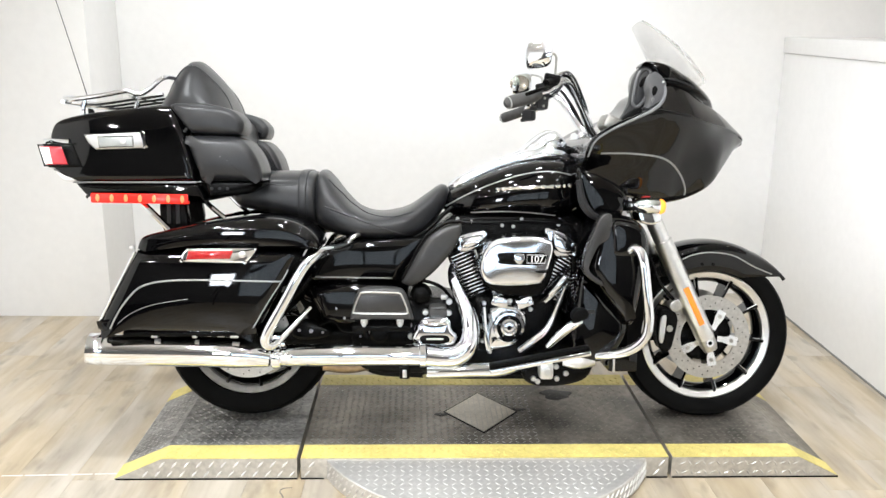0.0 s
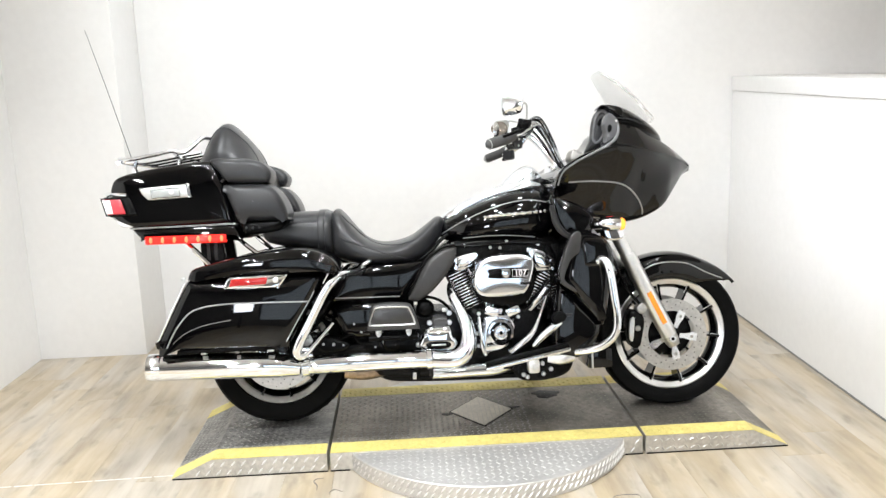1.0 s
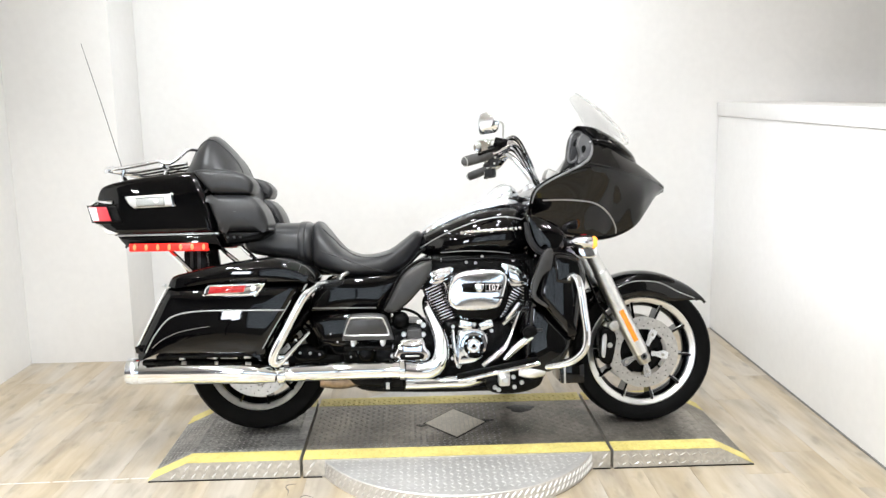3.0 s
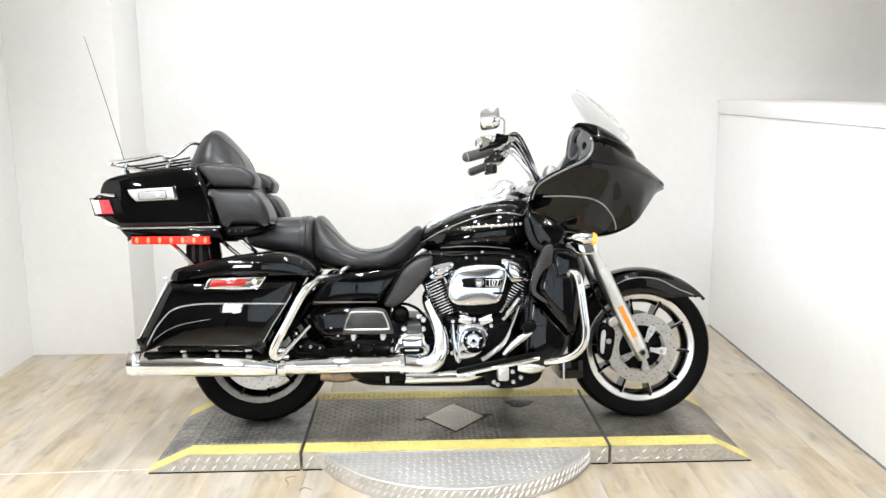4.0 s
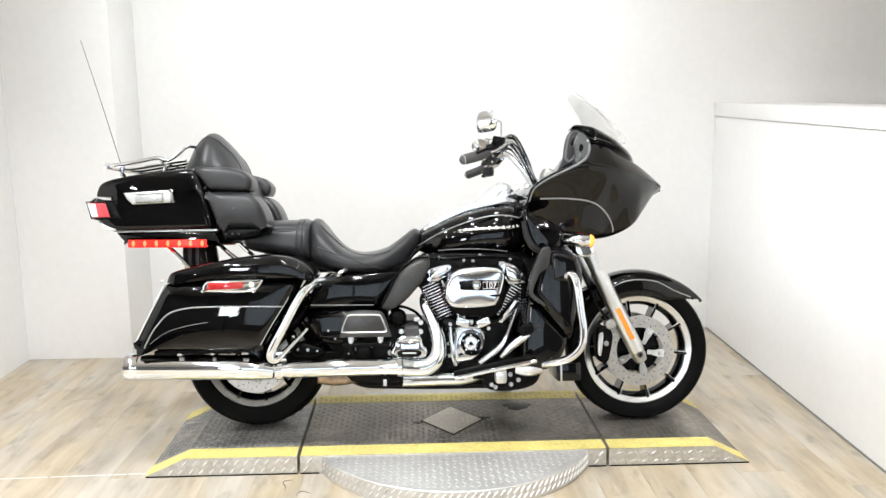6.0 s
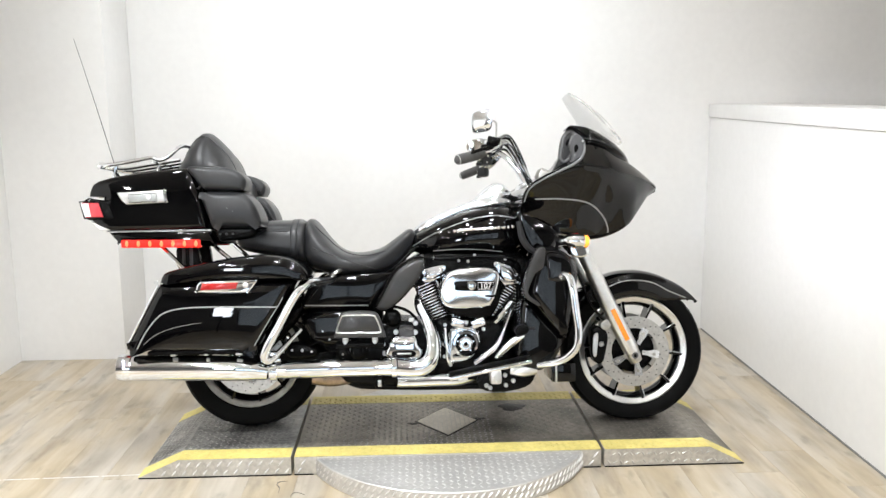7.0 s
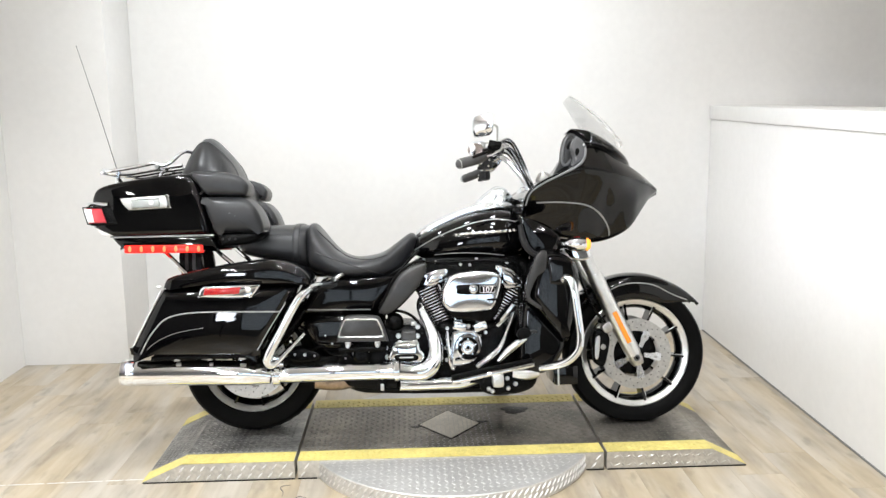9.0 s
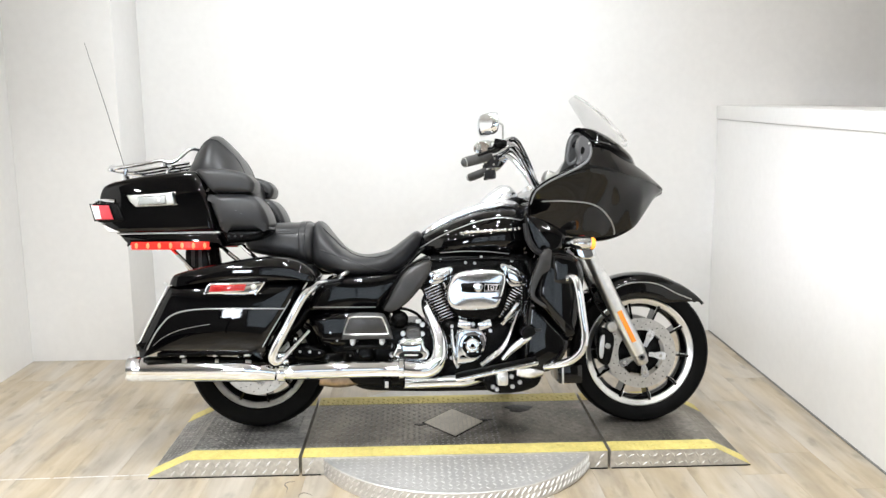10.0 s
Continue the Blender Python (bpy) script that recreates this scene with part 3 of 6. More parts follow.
part("inset_plate", loft([[(DX - DW, DY, z), (DX, DY - DH, z), (DX + DW, DY, z), (DX, DY + DH, z)] for z in (TOP + 0.001, TOP + 0.0042)]), INSET, deck, "bright diamond-shaped inset plate", 20)
ribs = [block((DX + 0.0195 * k, DY, TOP + 0.0044), (0.003, 2 * DH * max(0.02, 0.93 - abs(0.0195 * k) / DW), 0.001), 0.0) for k in range(-6, 7)]
tagged(part("ribs", merged(*ribs), PLATE_SIDE, deck), kind="stuff")
off_diamond = lambda x, y: abs(x - DX) / DW + abs(y - DY) / DH > 1.12
tagged(part("treads", stretch(studs(grid_places(XA + 0.01, 1.05, Y0 + 0.095, Y1 - 0.1, 0.0235, off_diamond), 0.0105, 0.0018), Matrix.Translation((0, 0, TOP + 0.0015))), STUD, deck), kind="stuff")
tagged(part("worn_treads", stretch(studs(grid_places(1.05, XB - 0.01, Y0 + 0.095, Y1 - 0.1, 0.0235, off_diamond), 0.0105, 0.0011), Matrix.Translation((0, 0, TOP + 0.0015))), WORN_STUD, deck), kind="stuff")
tagged(part("skirt_treads", stretch(studs([p for p in side_places(XA, XB, lambda x: TOP) if abs(p[0] - 0.845) > 0.55], 0.017, 0.0042), Matrix.Translation((0, Y0, 0)) @ STAND_UP), STUD_BRIGHT, deck), kind="stuff")
part("stain", loft([[(1.160 + (0.062 + 0.012 * math.sin(5 * a)) * math.cos(a) * k, 0.148 + (0.05 + 0.01 * math.sin(3 * a + 1)) * math.sin(a) * k, TOP + z) for a in np.linspace(0, 2 * math.pi, 40, endpoint=False)] for k, z in ((1, 0.0005), (0.9, 0.0024))]), STAIN, deck, "dark oily stain")

# the same drawn shadow line at both ends of the deck
for a_, b_ in ((XA, 0.31), (1.385, XB)):
    part("base_strip", box_between((a_, Y0 - 0.0025, 0.0006), (b_, Y0 + 0.01, 0.005)), BLACK, deck, "black strip put in as the shadow line along the floor")

table = tagged(new("turntable"), "round aluminium chequer plate turntable under the deck", "turntable")
CX, CY, CR = 0.850, -0.084, 0.590
part("body", lathe([(CR - 0.002, 0.0), (CR, 0.003), (CR, 0.068), (CR - 0.003, 0.071)], (CX, CY, 0), (0, 0, 1), 120), DISC_TOP, table, "", 30)
front_only = lambda x, y: math.hypot(x - CX, y - CY) < CR - 0.02 and y < Y0 - 0.01
tagged(part("treads", stretch(studs(grid_places(CX - CR, CX + CR, CY - CR, Y0, 0.027, front_only), 0.011, 0.0011), Matrix.Translation((0, 0, 0.071))), STUD_BRIGHT, table), kind="stuff")
rim = []
for i in range(100):
    a = math.pi * (1.14 + 0.72 * i / 99)
    rim.append(studs([(0, 0.024 + 0.028 * (i % 2), 0.85)], 0.017, 0.0042, Matrix.Translation((CX + CR * math.cos(a), CY + CR * math.sin(a), 0)) @ Matrix.Rotation(a + math.pi / 2, 4, "Z") @ STAND_UP))
tagged(part("rim_treads", merged(*rim), STUD_BRIGHT, table), kind="stuff")

# ---- motorcycle ----
from mathutils.bvhtree import BVHTree

bike = tagged(new("motorcycle"), "gloss black touring motorcycle with chrome trim, leaning on its stand", "motorcycle")
bike.matrix_world = pose(0, 0, DECK, -LEAN)
BOTH = (-1, 1)


def side(bm, s):
    """The builder's near side, or its mirror image for s = 1."""
    return mirrored(bm) if s > 0 else bm


def loop2(points, n=5):
    return curve(points, n, True)


def plates(rows, fine=5, p=2.5, n=40):
    """Rings through rows of x, top, bottom, half width, height of the widest line."""
    return [oval(x, zc, w, max(top - zc, 0.002), max(zc - bot, 0.002), p, n) for x, top, bot, w, zc in curve(rows, fine)]


def laid(ob, pts, lift=0.001, y_from=-1.0):
    """The (x, z) line laid on the near side of a part."""
    me = ob.data
    tree = BVHTree.FromPolygons([v.co for v in me.vertices], [tuple(f.vertices) for f in me.polygons])
    out = []
    for x, z in curve(pts, 8):
        hit = tree.ray_cast(Vector((x, y_from, z)), Vector((0, 1, 0)))[0]
        if hit:
            out.append((x, hit.y - lift, z))
    return out


def bolt(c, r=0.008, h=0.008, axis=(0, -1, 0), n=12):
    return lathe([(r, 0), (r, h * 0.6), (r * 0.8, h), (0.001, h)], c, axis, n)


def spin(c, a):
    return Matrix.Translation(c) @ Matrix.Rotation(a, 4, "Y") @ Matrix.Translation([-v for v in c])


# wheels
def wheel(name, cx, cz, R, half, rim_r, label, lip=0.022, lip_mat=SATIN, full=0.0):
    c = (cx, 0, cz)
    w = part(name, lathe([(rim_r - 0.028, -half * 0.55), (rim_r - 0.012, -half * 0.62), (rim_r - 0.012, half * 0.62), (rim_r - 0.028, half * 0.55), (rim_r - 0.04, half * 0.2), (rim_r - 0.04, -half * 0.2)], c, ring=True, n=72), PAINT, bike, label)
    k = half
    part("tyre", lathe([(rim_r - 0.004, -k * 0.62), (rim_r + 0.008, -k * 0.85), (R - 0.045 + full, -k), (R - 0.026 + full, -k * 0.98), (R - 0.013 + full * 0.6, -k * 0.8), (R - 0.004, -k * 0.45), (R, 0), (R - 0.004, k * 0.45), (R - 0.013 + full * 0.6, k * 0.8), (R - 0.026 + full, k * 0.98), (R - 0.045 + full, k), (rim_r + 0.008, k * 0.85), (rim_r - 0.004, k * 0.62)], c, ring=True, n=96), RUBBER, w, "worn black rubber tyre")
    for s in BOTH:
        part("rim_lip", lathe([(rim_r + 0.003, s * k * 0.80), (rim_r - 0.002, s * k * 0.84), (rim_r - lip, s * k * 0.72), (rim_r - lip - 0.002, s * k * 0.6), (rim_r - 0.006, s * k * 0.6)], c, ring=True, n=96), lip_mat, w, "machined bright rim edge")
    part("hub", lathe([(0.03, -0.075), (0.042, -0.07), (0.045, -0.03), (0.045, 0.03), (0.042, 0.07), (0.03, 0.075)], c, n=32), CASE, w)
    for i in range(10):
        a = 2 * math.pi * (i + 0.18) / 10
        m = Matrix.Translation(c) @ Matrix.Rotation(a, 4, "Y")
        ring = []
        for r, wd, y0, y1 in ((0.036, 0.012, -0.03, 0.03), (0.10, 0.009, -0.034, 0.034), (rim_r - 0.05, 0.0085, -k * 0.66, k * 0.66), (rim_r - 0.018, 0.011, -k * 0.76, k * 0.76)):
            ring.append([m @ Vector((r, y, z)) for y, z in ((y0, -wd * 0.5), (y0 - 0.004, 0), (y0, wd * 0.5), (y1, wd * 0.5), (y1 + 0.004, 0), (y1, -wd * 0.5))])
        part("spoke", loft(ring), PAINT, w, "", 30)
        # silver line near the rim, a highlight of the black spoke modelled in
        for u in (1,) if lip > 0.02 else ():
            edge = [m @ Vector((rim_r - 0.055, -k * 0.68, u * 0.0075)), m @ Vector((rim_r - 0.02, -k * 0.77, u * 0.0085))]
            part("spoke_edge", tube(edge, 0.0014, 5, 2), SATIN, w)
    part("hub_drum", lathe([(0.03, -0.052), (0.094, -0.046), (0.100, -0.02), (0.100, 0.02), (0.094, 0.046), (0.03, 0.052)], c, n=40), CASE, w)
    grooves = []
    for i in range(44):
        for y0, y1, r0, r1, lead in ((0.95, 0.62, R - 0.024 + full, R - 0.0085 + full * 0.4, 0.0), (0.55, 0.15, R - 0.0065, R - 0.0006, 0.5)):
            for u in BOTH:
                a = 2 * math.pi * (i + lead + 0.25 * u) / 44
                ring = []
                for t_ in (0, 0.5, 1):
                    aa, y, r = a + 0.055 * t_, u * k * (y0 + (y1 - y0) * t_), r0 + (r1 - r0) * t_ + (0.0024 if t_ == 0.5 else 0.0006)
                    o = Vector((math.cos(aa), 0, math.sin(aa)))
                    q = Vector((-math.sin(aa), 0, math.cos(aa))) * 0.0022
                    p = Vector(c) + o * r + Vector((0, y, 0))
                    ring.append([p - q, p + q, p + q - o * 0.006, p - q - o * 0.006])
                grooves.append(loft(ring))
    tagged(part("tread_grooves", merged(*grooves), BLACK, w), kind="stuff")
    return w


front_wheel = wheel("front_wheel", 1.666, 0.297, 0.308, 0.067, 0.2335, "black ten-spoke front wheel with bright rim edge", full=0.009)
rear_wheel = wheel("rear_wheel", 0.02, 0.303, 0.304, 0.088, 0.213, "black ten-spoke rear wheel with bright rim edge", 0.0198, RIM_EDGE)


def brake(w, cx, cz, s, y, R):
    c = (cx, 0, cz)
    part("brake_disc", lathe([(R - 0.051, s * y), (R, s * y), (R, s * (y + 0.005)), (R - 0.051, s * (y + 0.005))], c, ring=True, n=72), STEEL, w, "drilled steel brake disc")
    holes = []
    for i in range(45):
        a = 2 * math.pi * i / 45
        r = R - 0.012 - 0.0135 * (i % 3)
        holes.append(lathe([(0.0026, s * (y + 0.0052)), (0.0024, s * (y + 0.0056))], (cx + r * math.cos(a), 0, cz + r * math.sin(a)), n=8))
    tagged(part("drill_holes", merged(*holes), BLACK, w), kind="stuff")
    for i in range(5):
        a = 2 * math.pi * (i + 0.12) / 5
        m = Matrix.Translation(c) @ Matrix.Rotation(a, 4, "Y")
        ring = [[m @ Vector((r, s * yy, z)) for yy, z in ((y - 0.004, -wd), (y + 0.012, -wd * 0.9), (y + 0.012, wd * 0.9), (y - 0.004, wd))] for r, wd in ((0.032, 0.011), (0.055, 0.011), (0.080, 0.018), (R - 0.045, 0.017))]
        part("disc_carrier", loft(ring), POLISHED, w, "", 30)
        part("carrier_bolt", bolt(m @ Vector((0.084, s * (y + 0.011), 0)), 0.0075, 0.006, (0, s, 0)), STEEL, w)


for s in BOTH:
    brake(front_wheel, 1.664, 0.296, s, 0.077, 0.151)
brake(rear_wheel, 0.02, 0.303, -1, 0.1, 0.15)
part("axle_nut", bolt((1.648, -0.135, 0.288), 0.017, 0.016), CHROME, bike, "chrome axle nut")
part("axle_bore", bolt((1.648, -0.1505, 0.288), 0.007, 0.002), BLACK, bike)

# front fork
FT, FB = Vector((1.405, 0, 0.79)), Vector((1.650, 0, 0.283))
for s in BOTH:
    at = lambda t, y=0.12: tuple(FT.lerp(FB, t) + Vector((0, s * y, 0)))
    leg = part("fork_leg", tube([at(-0.25), at(0.0), at(0.30)], 0.0285, 20, 2), SATIN, bike, "satin aluminium fork leg")
    part("slider", tube([at(0.28), at(0.295), at(0.31), at(0.6), at(0.93), at(0.97)], [0.029, 0.0325, 0.033, 0.0335, 0.0335, 0.028], 20, 3), SATIN, leg)
    part("axle_clamp", tube([at(0.92, 0.12), at(1.0, 0.12), at(1.05, 0.12)], [0.030, 0.031, 0.024], 16, 2), STEEL, leg)
    a = at(0.60, 0.1535)
    b = at(0.86, 0.1535)
    d = Vector(b) - Vector(a)
    part("reflector", block((Vector(a) + Vector(b)) / 2, (0.021, 0.006, d.length), 0.002, Matrix.Rotation(math.atan2(d.x, d.z), 4, "Y")), AMBER, leg, "long amber side reflector")
    part("fork_cover", tube([at(-0.06), at(0.04), at(0.10)], [0.040, 0.040, 0.034], 20, 2), CHROME, leg, "chrome fork shroud")
    part("caliper", side(slab(loop2([(1.475, 0.40), (1.515, 0.405), (1.54, 0.37), (1.53, 0.30), (1.515, 0.255), (1.48, 0.262), (1.466, 0.33)]), -0.125, -0.06, 0.012), s), CASE, bike, "black brake caliper")
    part("caliper_face", side(slab(loop2([(1.478, 0.375), (1.496, 0.38), (1.494, 0.33), (1.487, 0.285), (1.474, 0.29), (1.472, 0.335)]), -0.130, -0.12, 0.004), s), SATIN, bike)
    part("caliper_bolt", bolt((1.509, s * 0.124, 0.335), 0.012, 0.007, (0, s, 0)), STEEL, bike)
    part("caliper_bracket", side(slab(loop2([(1.505, 0.42), (1.53, 0.44), (1.555, 0.425), (1.545, 0.40), (1.52, 0.395)], 4), -0.128, -0.09, 0.006), s), STEEL, bike)
    part("brake_hose", side(tube([(1.53, -0.11, 0.43), (1.47, -0.12, 0.50), (1.44, -0.1, 0.58), (1.40, -0.06, 0.70)], 0.006, 8), s), CASE, bike)


def fender(name, cx, cz, R, half, a0, a1, floor_z, low_r, label):
    """A mudguard: a round top with skirts whose lower edge runs level at floor_z."""
    rings = []
    for i in range(40):
        a = radians(a0 + (a1 - a0) * i / 39)
        rs = max(min((floor_z - cz) / max(math.sin(a), 0.05), R - 0.004), low_r)
        tip = min(1, (i + 2) / 10)
        r_out = R + 0.016 * (1 - tip) - 0.004 * (1 - tip) ** 2
        prof = []
        for u in np.linspace(0, 1, 17):
            v = (u - 0.5) * 2
            bend = abs(v) ** 2.2
            y = half * math.sin(min(abs(v) * 1.6, 1) * math.pi / 2) * math.copysign(1, v) * (0.55 + 0.45 * tip)
            top = r_out - 0.03 * min(abs(v) * 1.6, 1) ** 2 * tip
            r = top if abs(v) < 0.62 else top + (rs - top) * (abs(v) - 0.62) / 0.38
            prof.append((r, y))
        prof += [(r - 0.004 if j > 0 else r, y * 0.95) for j, (r, y) in enumerate(reversed(prof))]
        rings.append([(cx + r * math.cos(a), y, cz + r * math.sin(a)) for r, y in prof])
    return part(name, loft(rings), PAINT, bike, label, 50)


front_fender = fender("front_fender", 1.664, 0.295, 0.3495, 0.082, 36, 168, 0.515, 0.245, "gloss black front mudguard with thin silver line")
part("pinstripe", tube(laid(front_fender, [(1.555, 0.575), (1.60, 0.594), (1.66, 0.602), (1.74, 0.592), (1.82, 0.552), (1.895, 0.522)], 0.0), 0.0028, 6, 2), PIN, front_fender)
for x in (1.632, 1.672):
    part("screw", bolt((x, -0.083, 0.560), 0.0055, 0.004), CASE, front_fender)
rear_fender = fender("rear_fender", 0.0, 0.294, 0.345, 0.10, 5, 185, 0.42, 0.26, "gloss black rear mudguard")
part("front_flap", block((1.352, 0, 0.215), (0.105, 0.22, 0.085), 0.012), PAINT, bike, "black frame spoiler behind the front wheel")
# bright upright strip modelled as a highlight on the spoiler's side
part("flap_edge", block((1.318, -0.111, 0.215), (0.008, 0.006, 0.083), 0.002), SATIN, bike)

# fairing
# rows: x, crown height, shoulder (y, z), crest (y, z), flank (y, z), lower edge (y, z)
FAIR = [(1.148, 0.945, 0.25, 0.945, 0.335, 0.940, 0.330, 0.895, 0.290, 0.855), (1.165, 0.990, 0.27, 0.985, 0.352, 0.985, 0.345, 0.90, 0.300, 0.846), (1.22, 1.026, 0.28, 1.024, 0.356, 1.026, 0.344, 0.91, 0.300, 0.832),
        (1.30, 1.060, 0.275, 1.058, 0.355, 1.062, 0.344, 0.915, 0.290, 0.815), (1.37, 1.10, 0.27, 1.115, 0.352, 1.085, 0.338, 0.92, 0.270, 0.803), (1.41, 1.17, 0.255, 1.165, 0.347, 1.083, 0.328, 0.924, 0.250, 0.795),
        (1.48, 1.165, 0.245, 1.158, 0.325, 1.073, 0.302, 0.935, 0.215, 0.790), (1.56, 1.145, 0.195, 1.128, 0.272, 1.052, 0.250, 0.95, 0.165, 0.808), (1.63, 1.115, 0.14, 1.10, 0.205, 1.042, 0.196, 0.955, 0.135, 0.846),
        (1.69, 1.080, 0.09, 1.070, 0.146, 1.030, 0.137, 0.982, 0.098, 0.915), (1.735, 1.045, 0.055, 1.042, 0.092, 1.020, 0.084, 0.998, 0.060, 0.966), (1.766, 1.022, 0.030, 1.020, 0.050, 1.010, 0.045, 1.000, 0.032, 0.987), (1.784, 1.009, 0.010, 1.008, 0.016, 1.004, 0.013, 1.0, 0.008, 0.995)]
rings = []
for x, zt, yu, zu, yc, zc, ys, zs, yl, zl in curve(FAIR, 5):
    tuck = min(1.0, max(0.0, (1.64 - x) / 0.14))
    ys, yl = ys - 0.068 * tuck, yl - 0.062 * tuck
    half_ring = curve([(0, zl - 0.012), (yl * 0.6, zl - 0.010), (yl, zl), ((ys + yl) / 2 + 0.004, (zs + zl) / 2), (ys, zs), (yc - 0.005, zc - 0.20 * (zc - zs)), (yc, zc - 0.004), (yc, zc), (yc - 0.004, zc + 0.005), ((yc + yu) / 2, (zc + zu) / 2 + 0.003), (yu, zu), (yu, zu), (yu * 0.5, (zu + zt) / 2 + 0.002), (0, zt)], 4)
    rings.append([(x, -y, z) for y, z in half_ring] + [(x, y, z) for y, z in reversed(half_ring[1:-1])])
fairing = part("fairing", loft(rings), PAINT, bike, "gloss black shark-nose fairing", 32)
part("pinstripe", tube(laid(fairing, [(1.205, 0.947), (1.258, 0.948), (1.315, 0.947), (1.407, 0.937), (1.465, 0.913), (1.510, 0.872), (1.533, 0.832), (1.537, 0.810)], 0.0), 0.0035, 6, 2), PIN, fairing)
part("cowl", loft(plates([(1.410, 1.250, 1.19, 0.165, 1.215), (1.420, 1.266, 1.15, 0.205, 1.19), (1.445, 1.270, 1.13, 0.222, 1.17), (1.48, 1.258, 1.12, 0.226, 1.16), (1.55, 1.217, 1.10, 0.205, 1.13), (1.615, 1.168, 1.08, 0.150, 1.10), (1.65, 1.128, 1.07, 0.08, 1.085)], 5, 2.3, 40)), PAINT, fairing, "black air-duct cowl under the screen", 60)
part("cowl_end", slab(loop2([(1.350, 1.234), (1.358, 1.246), (1.372, 1.252), (1.417, 1.247), (1.450, 1.230), (1.446, 1.190), (1.412, 1.196), (1.394, 1.222), (1.372, 1.238)], 4), -0.222, -0.155, 0.008, 4), PAINT, fairing, "black hood end over the dash")
part("cowl_lip", tube([(1.425, -0.236, 1.182), (1.48, -0.232, 1.171), (1.56, -0.188, 1.143), (1.62, -0.130, 1.114)], [0.004, 0.006, 0.006, 0.003], 8), CASE, fairing)
part("cowl_lip", tube([(1.425, -0.228, 1.196), (1.48, -0.226, 1.187), (1.56, -0.190, 1.158)], [0.002, 0.003, 0.002], 8), PLASTIC, fairing)
dash = part("dash", slab(loop2([(1.300, 1.062), (1.309, 1.088), (1.323, 1.120), (1.329, 1.165), (1.338, 1.204), (1.356, 1.232), (1.377, 1.240), (1.44, 1.236), (1.48, 1.20), (1.48, 1.08), (1.43, 1.03), (1.34, 1.04)]), -0.200, -0.150, 0.012, 4, 0.0, 0.012), PLASTIC, fairing, "dark grey instrument panel")
part("speaker_surround", tube([(x, -0.2015, z) for x, z in curve([(1.374, 1.229), (1.354, 1.220), (1.342, 1.194), (1.334, 1.152), (1.331, 1.118), (1.345, 1.104), (1.370, 1.128), (1.386, 1.178), (1.388, 1.214)], 5, True)], 0.0062, 8, 1, True), VENT, fairing, "light grey speaker surround")
part("speaker", slab(loop2([(1.374, 1.221), (1.358, 1.210), (1.348, 1.186), (1.340, 1.146), (1.338, 1.122), (1.348, 1.114), (1.366, 1.134), (1.379, 1.180), (1.381, 1.210)], 4), -0.2035, -0.19, 0.003, 3), INNER, fairing, "dark grey oval speaker")
part("speaker_hub", slab(loop2([(1.350, 1.178), (1.359, 1.195), (1.373, 1.204), (1.371, 1.184), (1.356, 1.168)], 4), -0.2075, -0.20, 0.003, 2), BLACK, fairing)
EAR_LOOP = [(1.367, 1.207), (1.380, 1.206), (1.398, 1.190), (1.410, 1.170), (1.406, 1.150), (1.394, 1.108), (1.376, 1.088), (1.350, 1.067), (1.318, 1.050), (1.331, 1.068), (1.351, 1.095), (1.357, 1.130), (1.351, 1.160), (1.356, 1.190)]
part("side_vent", slab(loop2(EAR_LOOP, 4), -0.312, -0.255, 0.007, 4), EAR, fairing, "grey side vent panel")
part("vent_hole", slab(loop2([(1.363, 1.143), (1.365, 1.158), (1.374, 1.163), (1.381, 1.152), (1.375, 1.136), (1.367, 1.132)], 4), -0.3145, -0.26, 0.003, 2), BLACK, fairing)
part("vent_blade", slab(loop2([(1.361, 1.124), (1.370, 1.127), (1.371, 1.116), (1.364, 1.108)], 4), -0.3145, -0.26, 0.003, 2), VENT, fairing)
for x, z in ((1.352, 1.081), (1.398, 1.176)):
    part("vent_screw", bolt((x, -0.311, z), 0.004, 0.003), SATIN, fairing)
part("dash_slot", slab(loop2([(1.296, 1.063), (1.311, 1.080), (1.343, 1.098), (1.347, 1.084), (1.322, 1.062)], 3), -0.252, -0.20, 0.004, 2), BLACK, fairing)
for s in BOTH:
    if s < 0:
        part("fairing_edge", side(tube([(1.156, -0.342, 0.935), (1.175, -0.354, 0.984), (1.225, -0.360, 1.020), (1.30, -0.358, 1.056), (1.358, -0.350, 1.084), (1.390, -0.338, 1.112), (1.404, -0.318, 1.150), (1.400, -0.29, 1.184)], [0.003, 0.0035, 0.004, 0.005, 0.006, 0.006, 0.005, 0.004], 10), s), VENT, fairing, "grey inner edge trim")
    part("inner_skirt", side(slab(loop2([(1.142, 0.90), (1.16, 0.80), (1.20, 0.735), (1.27, 0.735), (1.31, 0.80), (1.25, 0.86)]), -0.27, -0.10, 0.02), s), PAINT, fairing)
    part("skirt_strip", side(tube([(1.140, -0.285, 0.86), (1.155, -0.285, 0.79), (1.19, -0.28, 0.745), (1.24, -0.26, 0.735)], [0.010, 0.014, 0.012, 0.008], 8), s), PLASTIC, fairing)

rows = []
for i in range(15):
    v = i / 14
    row = []
    for j in range(25):
        u = (j / 24 - 0.5) * 2
        wd = 0.235 * (1 - 0.45 * v - 0.30 * v ** 4)
        x = 1.630 - 0.150 * v - 0.073 * v * v - (0.112 - 0.094 * v) * abs(u) ** 1.9
        z0, z1 = 1.195 + 0.045 * abs(u) ** 1.6, 1.418 - 0.014 * u ** 4
        row.append((x, wd * u, z0 + (z1 - z0) * v))
    rows.append(row)
sb = loft(rows, False)
bmesh.ops.solidify(sb, geom=list(sb.faces), thickness=0.004)
